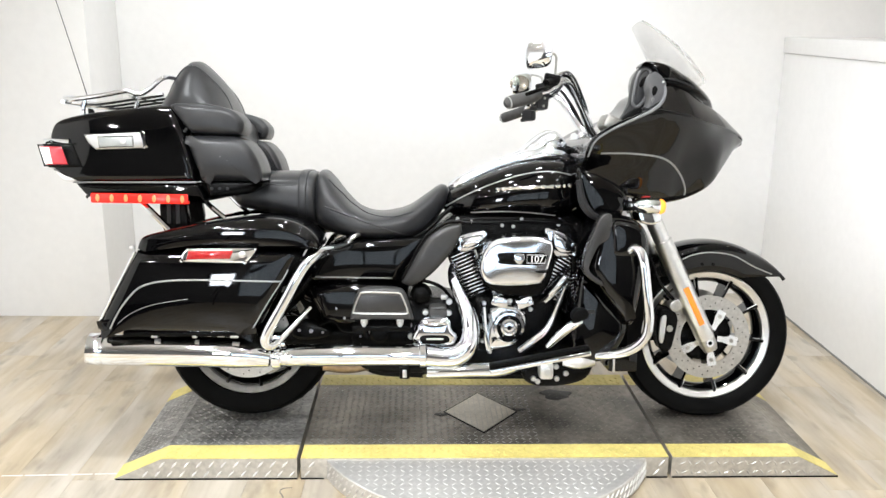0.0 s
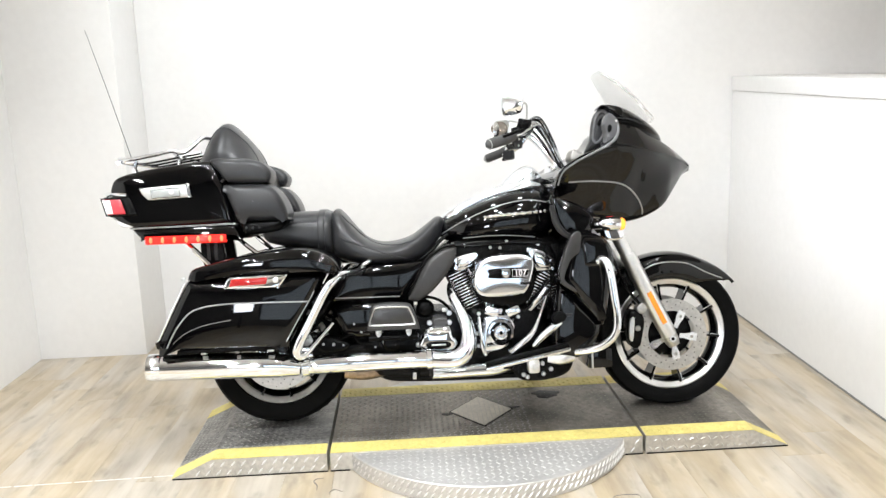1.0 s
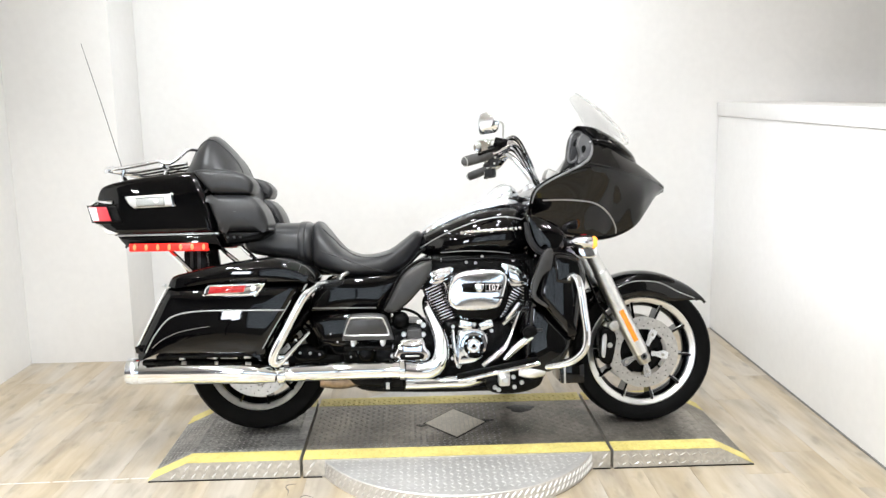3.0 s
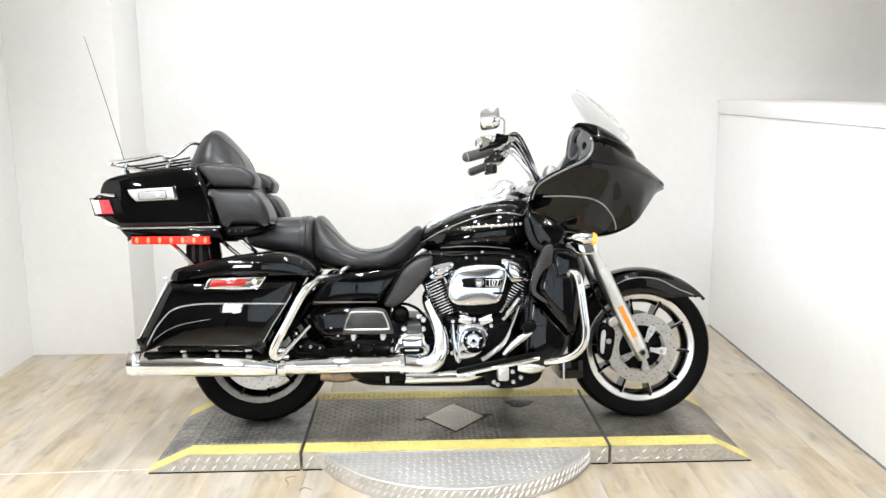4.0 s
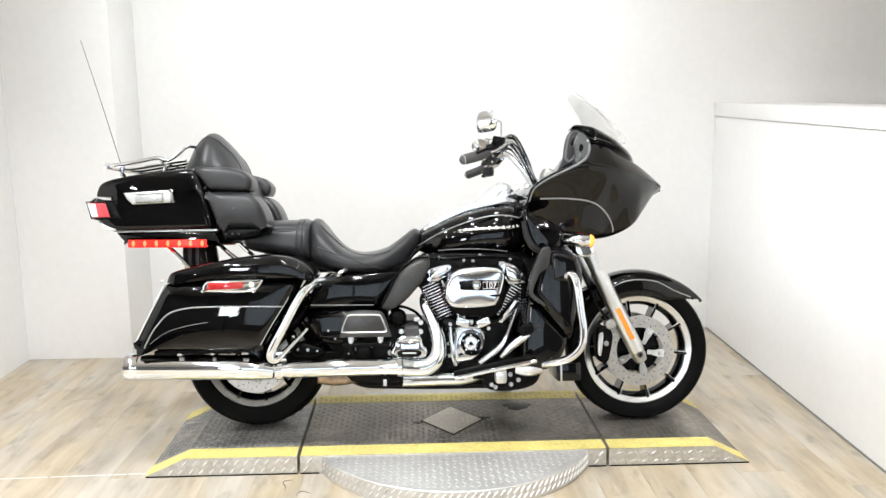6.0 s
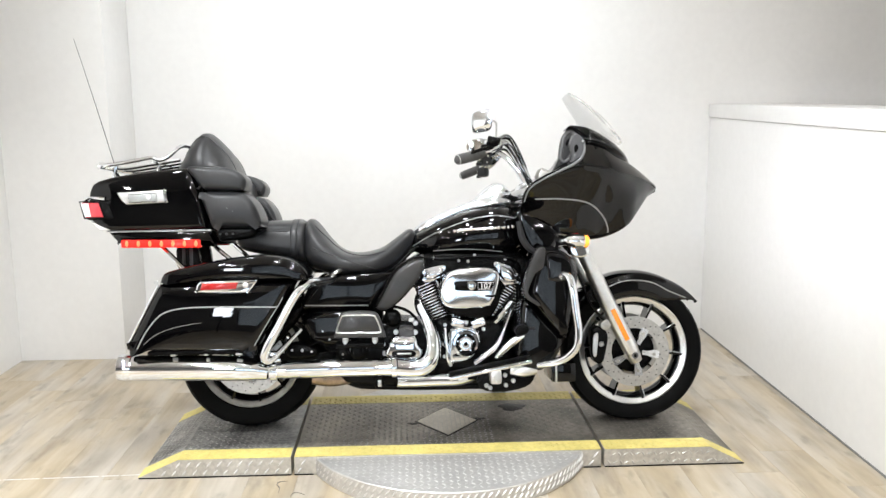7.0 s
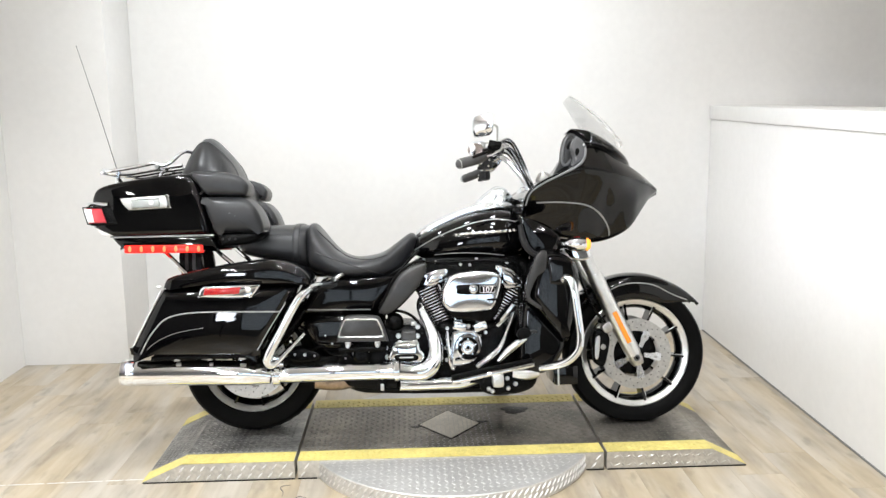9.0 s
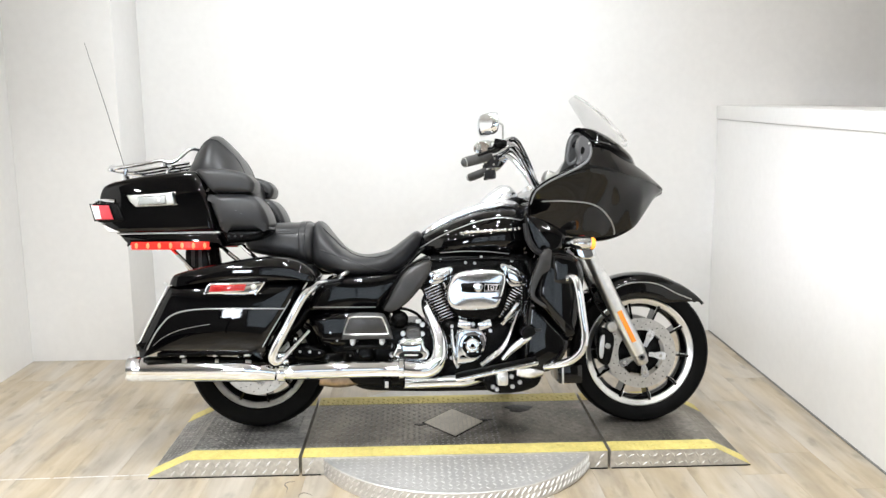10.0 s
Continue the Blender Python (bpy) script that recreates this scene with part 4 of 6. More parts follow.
screen = part("windscreen", sb, SCREEN, bike, "clear acrylic windscreen", 60)
screen.visible_shadow = False
rim_pts = [rows[i][0] for i in range(15)] + rows[14][1:-1] + [rows[i][-1] for i in range(14, -1, -1)]
part("screen_edge", tube(rim_pts, 0.0009, 6, 1), EDGE, screen, "pale polished edge", 60)

# turn signals
for s in BOTH:
    sig = part("turn_signal", side(lathe([(0.010, -0.05), (0.024, -0.035), (0.028, 0.0), (0.026, 0.03), (0.024, 0.034)], (1.368, -0.300, 0.778), (1, 0, -0.06), 28), s), CHROME, bike, "chrome bullet turn signal")
    part("lens", side(lathe([(0.024, 0.033), (0.025, 0.042), (0.018, 0.052), (0.002, 0.055)], (1.368, -0.300, 0.778), (1, 0, -0.06), 28), s), AMBER_LIT, sig, "lit amber lens")
    part("stalk", side(tube([(1.340, -0.29, 0.778), (1.315, -0.25, 0.775), (1.31, -0.12, 0.770)], [0.016, 0.018, 0.022], 12), s), CHROME, sig)
    part("lamp_bracket", side(slab(loop2([(1.375, 0.765), (1.44, 0.76), (1.45, 0.72), (1.415, 0.705), (1.375, 0.72)], 4), -0.17, -0.10, 0.008), s), CHROME, bike)
    part("marker", side(block((1.385, -0.20, 0.802), (0.03, 0.02, 0.012), 0.004), s), RED, bike)

# tank and console
TANK = [(0.700, 0.79, 0.755, 0.045, 0.77), (0.725, 0.815, 0.735, 0.085, 0.77), (0.79, 0.852, 0.722, 0.130, 0.775), (0.88, 0.893, 0.718, 0.160, 0.785), (0.98, 0.925, 0.718, 0.178, 0.80), (1.08, 0.938, 0.714, 0.180, 0.81), (1.14, 0.925, 0.722, 0.165, 0.815), (1.18, 0.885, 0.745, 0.125, 0.815), (1.20, 0.84, 0.79, 0.06, 0.815)]
tank = part("fuel_tank", loft(plates(TANK, 6, 2.7, 56)), PAINT, bike, "gloss black fuel tank with silver lines", 60)
CONS = [(0.725, 0.840, 0.800, 0.031, 0.818), (0.76, 0.866, 0.820, 0.053, 0.838), (0.85, 0.911, 0.860, 0.069, 0.883), (0.95, 0.948, 0.900, 0.081, 0.918), (1.02, 0.970, 0.910, 0.094, 0.933), (1.08, 0.976, 0.920, 0.097, 0.943), (1.15, 0.956, 0.900, 0.078, 0.918), (1.175, 0.928, 0.890, 0.046, 0.908)]
console = part("tank_console", loft(plates(CONS, 5, 2.6, 32)), POLISHED, bike, "chrome tank console", 60)
part("fuel_door", loft(plates([(0.965, 0.948, 0.92, 0.03, 0.935), (0.995, 0.975, 0.93, 0.054, 0.945), (1.030, 1.006, 0.93, 0.069, 0.95), (1.070, 1.030, 0.93, 0.077, 0.955), (1.105, 1.028, 0.93, 0.074, 0.955), (1.138, 1.000, 0.93, 0.056, 0.95), (1.155, 0.955, 0.93, 0.03, 0.945)], 5, 2.3, 32)), POLISHED, console, "domed chrome filler cover", 60)
part("ignition_switch", lathe([(0.024, 0), (0.026, 0.03), (0.018, 0.04), (0.001, 0.042)], (1.14, -0.03, 0.935), (0.2, 0, 1), 20), CASE, console)
for pts in ([(0.715, 0.762), (0.79, 0.806), (0.88, 0.845), (0.98, 0.876), (1.07, 0.886), (1.15, 0.872)], [(0.80, 0.742), (0.90, 0.748), (1.0, 0.745), (1.09, 0.735)]):
    part("pinstripe", tube(laid(tank, pts, 0.0), 0.0026, 6, 2), PIN, tank)
strip = laid(tank, [(0.88, 0.822), (0.94, 0.828), (1.02, 0.832), (1.10, 0.836), (1.14, 0.840)], 0.0)
part("tank_badge", tube(strip, [0.002] + [0.0058 + 0.0022 * math.sin(2.3 * k) for k in range(len(strip) - 2)] + [0.002], 6, 2), CHROME, tank, "slim chrome badge strip")
# seats
RIDER = [(0.258, 0.840, 0.72, 0.12, 0.78), (0.272, 0.878, 0.69, 0.175, 0.77), (0.292, 0.884, 0.675, 0.195, 0.76), (0.318, 0.858, 0.665, 0.205, 0.745), (0.360, 0.803, 0.655, 0.212, 0.72), (0.410, 0.756, 0.648, 0.215, 0.70), (0.48, 0.737, 0.645, 0.215, 0.69), (0.575, 0.755, 0.648, 0.195, 0.695), (0.645, 0.800, 0.672, 0.148, 0.72), (0.695, 0.835, 0.73, 0.100, 0.775), (0.722, 0.828, 0.775, 0.065, 0.80), (0.730, 0.81, 0.795, 0.03, 0.80)]
seat = part("rider_seat", loft(plates(RIDER, 6, 2.9, 56)), LEATHER, bike, "black vinyl rider saddle with raised rear", 60)
PILL = [(-0.015, 0.83, 0.775, 0.12, 0.80), (0.005, 0.862, 0.755, 0.165, 0.80), (0.05, 0.875, 0.742, 0.182, 0.80), (0.13, 0.880, 0.728, 0.190, 0.79), (0.21, 0.880, 0.705, 0.192, 0.785), (0.262, 0.876, 0.69, 0.185, 0.78), (0.275, 0.85, 0.70, 0.15, 0.78)]
pillion = part("pillion_seat", loft(plates(PILL, 6, 3.0, 56)), LEATHER, bike, "black vinyl pillion seat", 60)
part("strap", loft(plates([(0.214, 0.8825, 0.704, 0.1935, 0.785), (0.217, 0.885, 0.70, 0.196, 0.785), (0.238, 0.885, 0.694, 0.196, 0.783), (0.241, 0.8825, 0.694, 0.193, 0.783)], 2, 3.0, 56)), LEATHER, pillion, "black vinyl hold strap", 60)
for pts in ([(0.310, 0.853), (0.351, 0.809), (0.396, 0.764), (0.453, 0.735), (0.53, 0.728), (0.60, 0.745)], [(0.305, 0.763), (0.396, 0.729), (0.511, 0.688), (0.60, 0.660)]):
    part("piping", tube(laid(seat, pts, 0.0), 0.0028, 6, 2), LEATHER, seat)
for pts in ([(-0.005, 0.83), (0.10, 0.835), (0.20, 0.832)],):
    part("piping", tube(laid(pillion, pts, 0.0), 0.0022, 6, 2), LEATHER, pillion)

# trunk
TRUNK = [(-0.558, 0.955), (-0.552, 1.000), (-0.528, 1.034), (-0.45, 1.056), (-0.357, 1.070), (-0.258, 1.081), (-0.185, 1.085), (-0.160, 1.078), (-0.135, 1.02), (-0.112, 0.93), (-0.096, 0.845), (-0.096, 0.845), (-0.485, 0.842), (-0.485, 0.842), (-0.53, 0.862), (-0.562, 0.905)]
trunk = part("trunk", slab(loop2(TRUNK, 4), -0.288, 0.288, 0.020, 5, 0.005, 0.02), PAINT, bike, "gloss black hard top trunk", 40)
part("tray", slab(loop2([(-0.486, 0.836), (-0.486, 0.836), (-0.455, 0.800), (-0.43, 0.792), (-0.09, 0.785), (-0.072, 0.79), (-0.094, 0.838), (-0.094, 0.838)], 3), -0.272, 0.272, 0.012, 3, 0.0, 0.012), PAINT, trunk)
part("trim_line", tube([(-0.487, -0.284, 0.840), (-0.30, -0.287, 0.841), (-0.096, -0.284, 0.842)], 0.0024, 8, 4), VENT, trunk, "thin silver trim line")
part("lid_seam", tube([(-0.515, -0.290, 0.958), (-0.47, -0.2915, 0.962)], 0.002, 6, 2), CASE, trunk)
part("latch", slab(loop2([(-0.444, 0.992), (-0.444, 0.992), (-0.265, 1.001), (-0.256, 0.996), (-0.250, 0.958), (-0.256, 0.951), (-0.408, 0.944), (-0.408, 0.944), (-0.43, 0.965)], 4), -0.301, -0.28, 0.008, 3), SATIN, trunk, "chrome trunk latch")
part("latch_panel", slab(loop2([(-0.395, 0.982), (-0.395, 0.982), (-0.29, 0.986), (-0.29, 0.986), (-0.288, 0.957), (-0.288, 0.957), (-0.39, 0.953), (-0.39, 0.953)], 2), -0.306, -0.298, 0.003, 2), LATCH, trunk)
part("latch_seam", tube([(x, -0.3025, z) for x, z in ((-0.398, 0.984), (-0.288, 0.988), (-0.286, 0.955), (-0.393, 0.951))], 0.0012, 5, 1, True), CASE, trunk)
part("latch_lock", bolt((-0.318, -0.306, 0.971), 0.009, 0.002), SATIN, trunk)
for s in BOTH:
    part("tail_housing", side(slab(loop2([(-0.576, 0.962), (-0.576, 0.962), (-0.479, 0.960), (-0.479, 0.960), (-0.452, 0.888), (-0.452, 0.888), (-0.559, 0.886), (-0.559, 0.886)], 3), -0.297, -0.10, 0.008, 3), s), CASE, trunk)
    tl = part("tail_lamp", side(slab(loop2([(-0.581, 0.954), (-0.581, 0.954), (-0.512, 0.953), (-0.512, 0.953), (-0.494, 0.896), (-0.494, 0.896), (-0.564, 0.895), (-0.564, 0.895)], 3), -0.303, -0.08, 0.008, 3), s), TAIL, trunk, "lit red wrap-around tail lamp")
    part("tail_reflector", side(slab(loop2([(-0.554, 0.885), (-0.554, 0.885), (-0.499, 0.885), (-0.476, 0.845), (-0.476, 0.845), (-0.519, 0.846)], 4), -0.285, -0.10, 0.008, 3), s), CLEAR, trunk, "pale lower lens")
    part("lamp_frame", side(tube([(x, -0.3025, z) for x, z in ((-0.584, 0.957), (-0.510, 0.956), (-0.490, 0.893), (-0.566, 0.892))], 0.0034, 6, 1, True), s), CASE, trunk)
    part("lamp_trim", side(tube([(-0.572, -0.275, 0.970), (-0.534, -0.288, 0.972), (-0.489, -0.294, 0.969)], 0.008, 8), s), CHROME, trunk)
    part("tail_white", side(slab(loop2([(-0.583, 0.951), (-0.583, 0.951), (-0.550, 0.951), (-0.550, 0.951), (-0.540, 0.898), (-0.540, 0.898), (-0.567, 0.898), (-0.567, 0.898)], 2), -0.3045, -0.20, 0.004, 2), s), CLEAR, trunk)
bar = part("light_bar", block((-0.283, -0.262, 0.789), (0.310, 0.03, 0.032), 0.006, Matrix.Rotation(0.008, 4, "Y")), LED_BAR, bike, "lit red light bar under the trunk")
part("light_bar", block((-0.283, 0.262, 0.789), (0.310, 0.03, 0.032), 0.006), RED, bike)
for i in range(7):
    part("led", stretch(lathe([(0.0075, 0.0), (0.007, 0.003), (0.004, 0.005), (0.001, 0.0055)], (0, 0, 0), (0, -1, 0), 16), Matrix.Translation((-0.415 + 0.045 * i, -0.2765, 0.7905 - 0.0004 * i)) @ Matrix.Diagonal((0.85, 1, 1.6, 1))), LED_DOT, bar)

PADB = [(-0.245, 1.075), (-0.243, 1.12), (-0.213, 1.193), (-0.182, 1.243), (-0.152, 1.258), (-0.112, 1.236), (-0.052, 1.168), (-0.022, 1.106), (-0.008, 1.045), (-0.03, 1.02), (-0.20, 1.02)]
rings = []
for y, k, q in ((-0.265, 0.12, 0.55), (-0.25, 0.30, 0.75), (-0.21, 0.47, 0.9), (-0.16, 0.68, 0.97), (-0.10, 0.88, 1), (-0.05, 0.97, 1), (0, 1, 1), (0.05, 0.97, 1), (0.10, 0.88, 1), (0.16, 0.68, 0.97), (0.21, 0.47, 0.9), (0.25, 0.30, 0.75), (0.265, 0.12, 0.55)):
    rings.append([(-0.115 + (x + 0.115) * q, y, 1.03 + (z - 1.03) * k) for x, z in curve(PADB, 4, True)])
back = part("backrest", loft(rings), LEATHER, trunk, "padded black vinyl passenger backrest", 60)
for y, k, q in ((-0.10, 0.885, 1), (0.10, 0.885, 1)):
    part("seam", tube([(-0.115 + (x + 0.115) * q, y, 1.03 + (z - 1.03) * k) for x, z in PADB[1:9]], 0.0026, 6, 4), LEATHER, trunk)
part("backrest_core", slab(loop2([(-0.15, 1.04), (0.0, 1.05), (0.03, 0.95), (0.04, 0.82), (-0.10, 0.80), (-0.12, 0.92)]), -0.18, 0.18, 0.03, 3, 0, 0.03), LEATHER, trunk)
for s in BOTH:
    part("wing_pad", side(slab(loop2([(-0.172, 1.088), (-0.140, 1.042), (-0.112, 1.008), (-0.09, 0.999), (0.030, 0.994), (0.050, 1.0), (0.058, 1.022), (0.053, 1.045), (0.020, 1.074), (-0.039, 1.090), (-0.10, 1.094)], 4), -0.298, -0.14, 0.020, 5, 0.010, 0.02), s), LEATHER, trunk, "padded black vinyl backrest wing")
    part("arm_pad", side(slab(loop2([(-0.124, 0.984), (-0.114, 0.990), (-0.04, 0.991), (0.034, 0.988), (0.068, 0.968), (0.096, 0.930), (0.113, 0.885), (0.114, 0.858), (0.104, 0.848), (-0.060, 0.850), (-0.074, 0.856), (-0.10, 0.92)], 4), -0.308, -0.10, 0.024, 5, 0.016, 0.02), s), LEATHER, trunk, "padded black vinyl side armrest")
    part("speaker_box", side(slab(loop2([(-0.068, 0.846), (-0.068, 0.846), (0.108, 0.845), (0.100, 0.825), (0.06, 0.806), (-0.03, 0.797), (-0.052, 0.80)], 4), -0.295, -0.12, 0.012, 3), s), CASE, trunk)
    for x in (-0.045, -0.02, 0.005):
        part("screw", side(bolt((x, -0.294, 0.824), 0.005, 0.003), s), PLASTIC, trunk)
for z in (1.006, 1.024, 1.012):
    part("hinge_stud", bolt((-0.128 + (z - 1.006) * 0.8, -0.287, z), 0.006, 0.005), CHROME, trunk)

# rack and aerial
rack = part("luggage_rack", tube([(-0.530, -0.19, 1.108), (-0.48, -0.20, 1.112), (-0.40, -0.205, 1.124), (-0.335, -0.205, 1.136), (-0.30, -0.205, 1.126), (-0.265, -0.20, 1.142), (-0.228, -0.18, 1.180), (-0.215, -0.10, 1.190), (-0.215, 0.10, 1.190), (-0.228, 0.18, 1.180), (-0.265, 0.20, 1.142), (-0.30, 0.205, 1.126), (-0.335, 0.205, 1.136), (-0.40, 0.205, 1.124), (-0.48, 0.20, 1.112), (-0.530, 0.19, 1.108), (-0.560, 0.12, 1.12), (-0.560, -0.12, 1.12)], 0.0078, 10, 5, True), POLISHED, bike, "chrome luggage rack on the trunk")
for y in (-0.15, -0.05, 0.05, 0.15):
    part("rail", tube([(-0.548, y, 1.105), (-0.46, y, 1.098), (-0.34, y, 1.115), (-0.235, y, 1.130)], 0.0075, 8), POLISHED, rack)
for x, z in ((-0.545, 1.112), (-0.325, 1.135)):
    part("crossbar", tube([(x, -0.20, z - 0.012), (x, 0, z - 0.012), (x, 0.20, z - 0.012)], 0.008, 8), POLISHED, rack)
for x in (-0.49, -0.315):
    for y in (-0.16, 0.16):
        part("foot", tube([(x, y, 1.03), (x - 0.008, y, 1.07), (x, y, 1.108)], [0.015, 0.009, 0.009], 8), POLISHED, rack)
part("aerial_base", lathe([(0.014, 0), (0.012, 0.02), (0.006, 0.05), (0.003, 0.06)], (-0.62, 0.24, 1.07), (-0.25, 0, 1), 14), CASE, bike)
part("aerial", tube([(-0.630, 0.25, 1.11), (-0.72, 0.25, 1.42), (-0.812, 0.25, 1.721)], [0.0019, 0.0015, 0.0011], 6), PLASTIC, bike, "thin dark whip aerial")

# trunk supports
for s in BOTH:
    part("strut", side(tube([(-0.315, -0.19, 0.785), (-0.26, -0.19, 0.730), (-0.205, -0.19, 0.672)], 0.011, 8), s), CHROME, bike, "chrome trunk strut")
    part("strut", side(tube([(-0.105, -0.19, 0.790), (-0.07, -0.19, 0.755), (-0.03, -0.19, 0.722)], 0.009, 8), s), CHROME, bike)
    part("rail_bar", side(tube([(-0.22, -0.17, 0.672), (-0.12, -0.18, 0.700), (-0.03, -0.18, 0.722)], 0.007, 8), s), CHROME, bike)
    part("trunk_bracket", side(slab(loop2([(-0.262, 0.79), (-0.19, 0.79), (-0.175, 0.68), (-0.255, 0.67)], 3), -0.12, -0.09, 0.006, 3), s), CASE, bike)
    for x in (-0.245, -0.215):
        part("bracket_slot", side(block((x + 0.01, -0.122, 0.735), (0.014, 0.006, 0.075), 0.003), s), INNER, bike)

# saddlebags
for s in BOTH:
    lab = "gloss black hard saddlebag with silver pinstripe"
    bag = part("saddlebag", side(slab(loop2([(-0.372, 0.402), (-0.362, 0.390), (-0.33, 0.386), (0.085, 0.378), (0.108, 0.383), (0.122, 0.402), (0.19, 0.520), (0.257, 0.636), (0.257, 0.636), (-0.247, 0.636), (-0.247, 0.636), (-0.31, 0.52)], 4), -0.435, -0.19, 0.028, 5, 0.012, 0.02), s), PAINT, bike, lab, 40)
    part("lid", side(slab(loop2([(-0.249, 0.639), (-0.249, 0.639), (-0.238, 0.668), (-0.215, 0.684), (-0.13, 0.704), (-0.016, 0.727), (0.102, 0.741), (0.198, 0.737), (0.263, 0.716), (0.300, 0.684), (0.313, 0.655), (0.306, 0.640), (0.306, 0.640)], 4), -0.436, -0.19, 0.034, 6, 0.008, 0.03), s), PAINT, bag, "", 40)
    if s < 0:
        part("pinstripe", tube(laid(bag, [(-0.330, 0.395), (-0.312, 0.430), (-0.287, 0.470), (-0.244, 0.518), (-0.20, 0.538), (-0.138, 0.547), (-0.053, 0.549), (0.08, 0.547), (0.205, 0.544)], 0.0), 0.0030, 6, 2), PIN, bag)
        # thin silver line laid on as the bright reflection along the crease
        part("crease", tube(laid(bag, [(-0.307, 0.410), (-0.265, 0.443), (-0.211, 0.467), (-0.150, 0.481), (-0.089, 0.490)], 0.0), 0.0009, 6, 2), PIN, bag)
        part("pinstripe", tube(laid(bag, [(0.108, 0.40), (0.15, 0.472), (0.205, 0.560), (0.215, 0.58)], 0.0), 0.0022, 6, 2), PIN, bag)
    part("edge_trim", side(tube([(-0.366, -0.425, 0.412), (-0.31, -0.428, 0.520), (-0.25, -0.425, 0.634)], 0.0045, 8), s), CHROME, bag, "bright rear edge trim")
    part("latch_plate", side(slab(loop2([(-0.104, 0.612), (-0.100, 0.632), (-0.085, 0.647), (-0.085, 0.647), (0.129, 0.650), (0.129, 0.650), (0.108, 0.620), (0.094, 0.606), (0.080, 0.602), (-0.095, 0.605)], 4), -0.455, -0.43, 0.007, 3), s), CHROME, bag, "chrome bag latch plate")
    part("bag_reflector", side(slab(loop2([(-0.088, 0.613), (-0.088, 0.613), (-0.080, 0.640), (-0.080, 0.640), (0.055, 0.642), (0.055, 0.642), (0.046, 0.616), (0.046, 0.616)], 2), -0.459, -0.45, 0.003, 2), s), RED, bag, "red side reflector")
    part("latch_button", side(bolt((0.082, -0.456, 0.630), 0.011, 0.004, n=20), s), SATIN, bag)
    part("bag_guard", side(tube([(0.40, -0.20, 0.640), (0.36, -0.28, 0.632), (0.318, -0.37, 0.630), (0.285, -0.415, 0.612), (0.255, -0.425, 0.575), (0.20, -0.425, 0.475), (0.150, -0.425, 0.385), (0.142, -0.42, 0.350), (0.158, -0.41, 0.338), (0.185, -0.39, 0.358), (0.27, -0.33, 0.445)], [0.014, 0.015, 0.017, 0.018, 0.018, 0.018, 0.018, 0.016, 0.015, 0.012, 0.009], 14), s), CHROME, bike, "chrome saddlebag guard rail")
    part("bag_marker", side(block((-0.262, -0.415, 0.645), (0.016, 0.012, 0.012), 0.003), s), SATIN, bag)
    part("bag_floor", side(block((-0.105, -0.30, 0.371), (0.40, 0.20, 0.016), 0.004), s), CASE, bag)
    for k in range(7):
        part("bag_fitting", side(block((-0.27 + 0.062 * k, -0.385, 0.366 - 0.003 * (k % 2)), (0.014 + 0.005 * (k % 3), 0.03, 0.010), 0.003), s), STEEL if k % 2 else CASE, bag)
    part("guard_foot", side(block((0.17, -0.39, 0.352), (0.03, 0.03, 0.035), 0.006), s), CHROME, bike)

# exhaust
for s in BOTH:
    muf = part("muffler", side(tube([(-0.422, -0.352, 0.312), (-0.418, -0.352, 0.312), (-0.36, -0.352, 0.310), (-0.1, -0.352, 0.305), (0.04, -0.352, 0.300), (0.10, -0.352, 0.294), (0.145, -0.352, 0.286)], [0.046, 0.050, 0.050, 0.049, 0.048, 0.041, 0.032], 28), s), CHROME, bike, "long polished chrome muffler")
    part("muffler_tip", side(lathe([(0.044, 0.0), (0.051, 0.004), (0.052, 0.05), (0.050, 0.055)], (-0.428, -0.352, 0.3125), (1, 0, -0.02), 32), s), CHROME, muf)
    part("tip_bore", side(lathe([(0.040, 0.0), (0.038, -0.002)], (-0.428, -0.352, 0.3125), (1, 0, -0.02), 28), s), BLACK, muf)
    part("pipe_clamp", side(lathe([(0.034, 0), (0.038, 0.004), (0.038, 0.028), (0.034, 0.032)], (0.150, -0.352, 0.288), (1, 0, 0), 24), s), CHROME, muf)
    part("pipe_clamp", side(block((0.168, -0.352, 0.330), (0.05, 0.022, 0.014), 0.004), s), CHROME, muf)
    part("exhaust_pipe", side(tube([(0.18, -0.352, 0.290), (0.205, -0.352, 0.291), (0.22, -0.352, 0.292), (0.45, -0.350, 0.294), (0.63, -0.345, 0.292)], [0.031, 0.032, 0.035, 0.035, 0.034], 22), s), CHROME, bike, "chrome exhaust pipe with heat shield")
    part("pipe_clamp", side(lathe([(0.036, 0), (0.040, 0.003), (0.040, 0.02), (0.036, 0.023)], (0.622, -0.345, 0.292), (1, 0, 0), 24), s), CHROME, bike)
part("header_pipe", tube([(0.64, -0.343, 0.290), (0.70, -0.33, 0.282), (0.745, -0.325, 0.286), (0.780, -0.32, 0.315), (0.790, -0.31, 0.360), (0.783, -0.30, 0.415), (0.757, -0.28, 0.480), (0.737, -0.26, 0.522), (0.735, -0.20, 0.548), (0.745, -0.12, 0.56)], [0.034, 0.034, 0.034, 0.033, 0.031, 0.028, 0.022, 0.019, 0.018, 0.018], 20), CHROME, bike, "curved chrome rear header pipe")
part("front_header", tube([(0.64, -0.32, 0.232), (0.70, -0.30, 0.228), (0.80, -0.28, 0.226), (0.90, -0.26, 0.224), (0.98, -0.22, 0.240)], [0.024, 0.025, 0.025, 0.025, 0.022], 18), CHROME, bike, "chrome front header pipe")
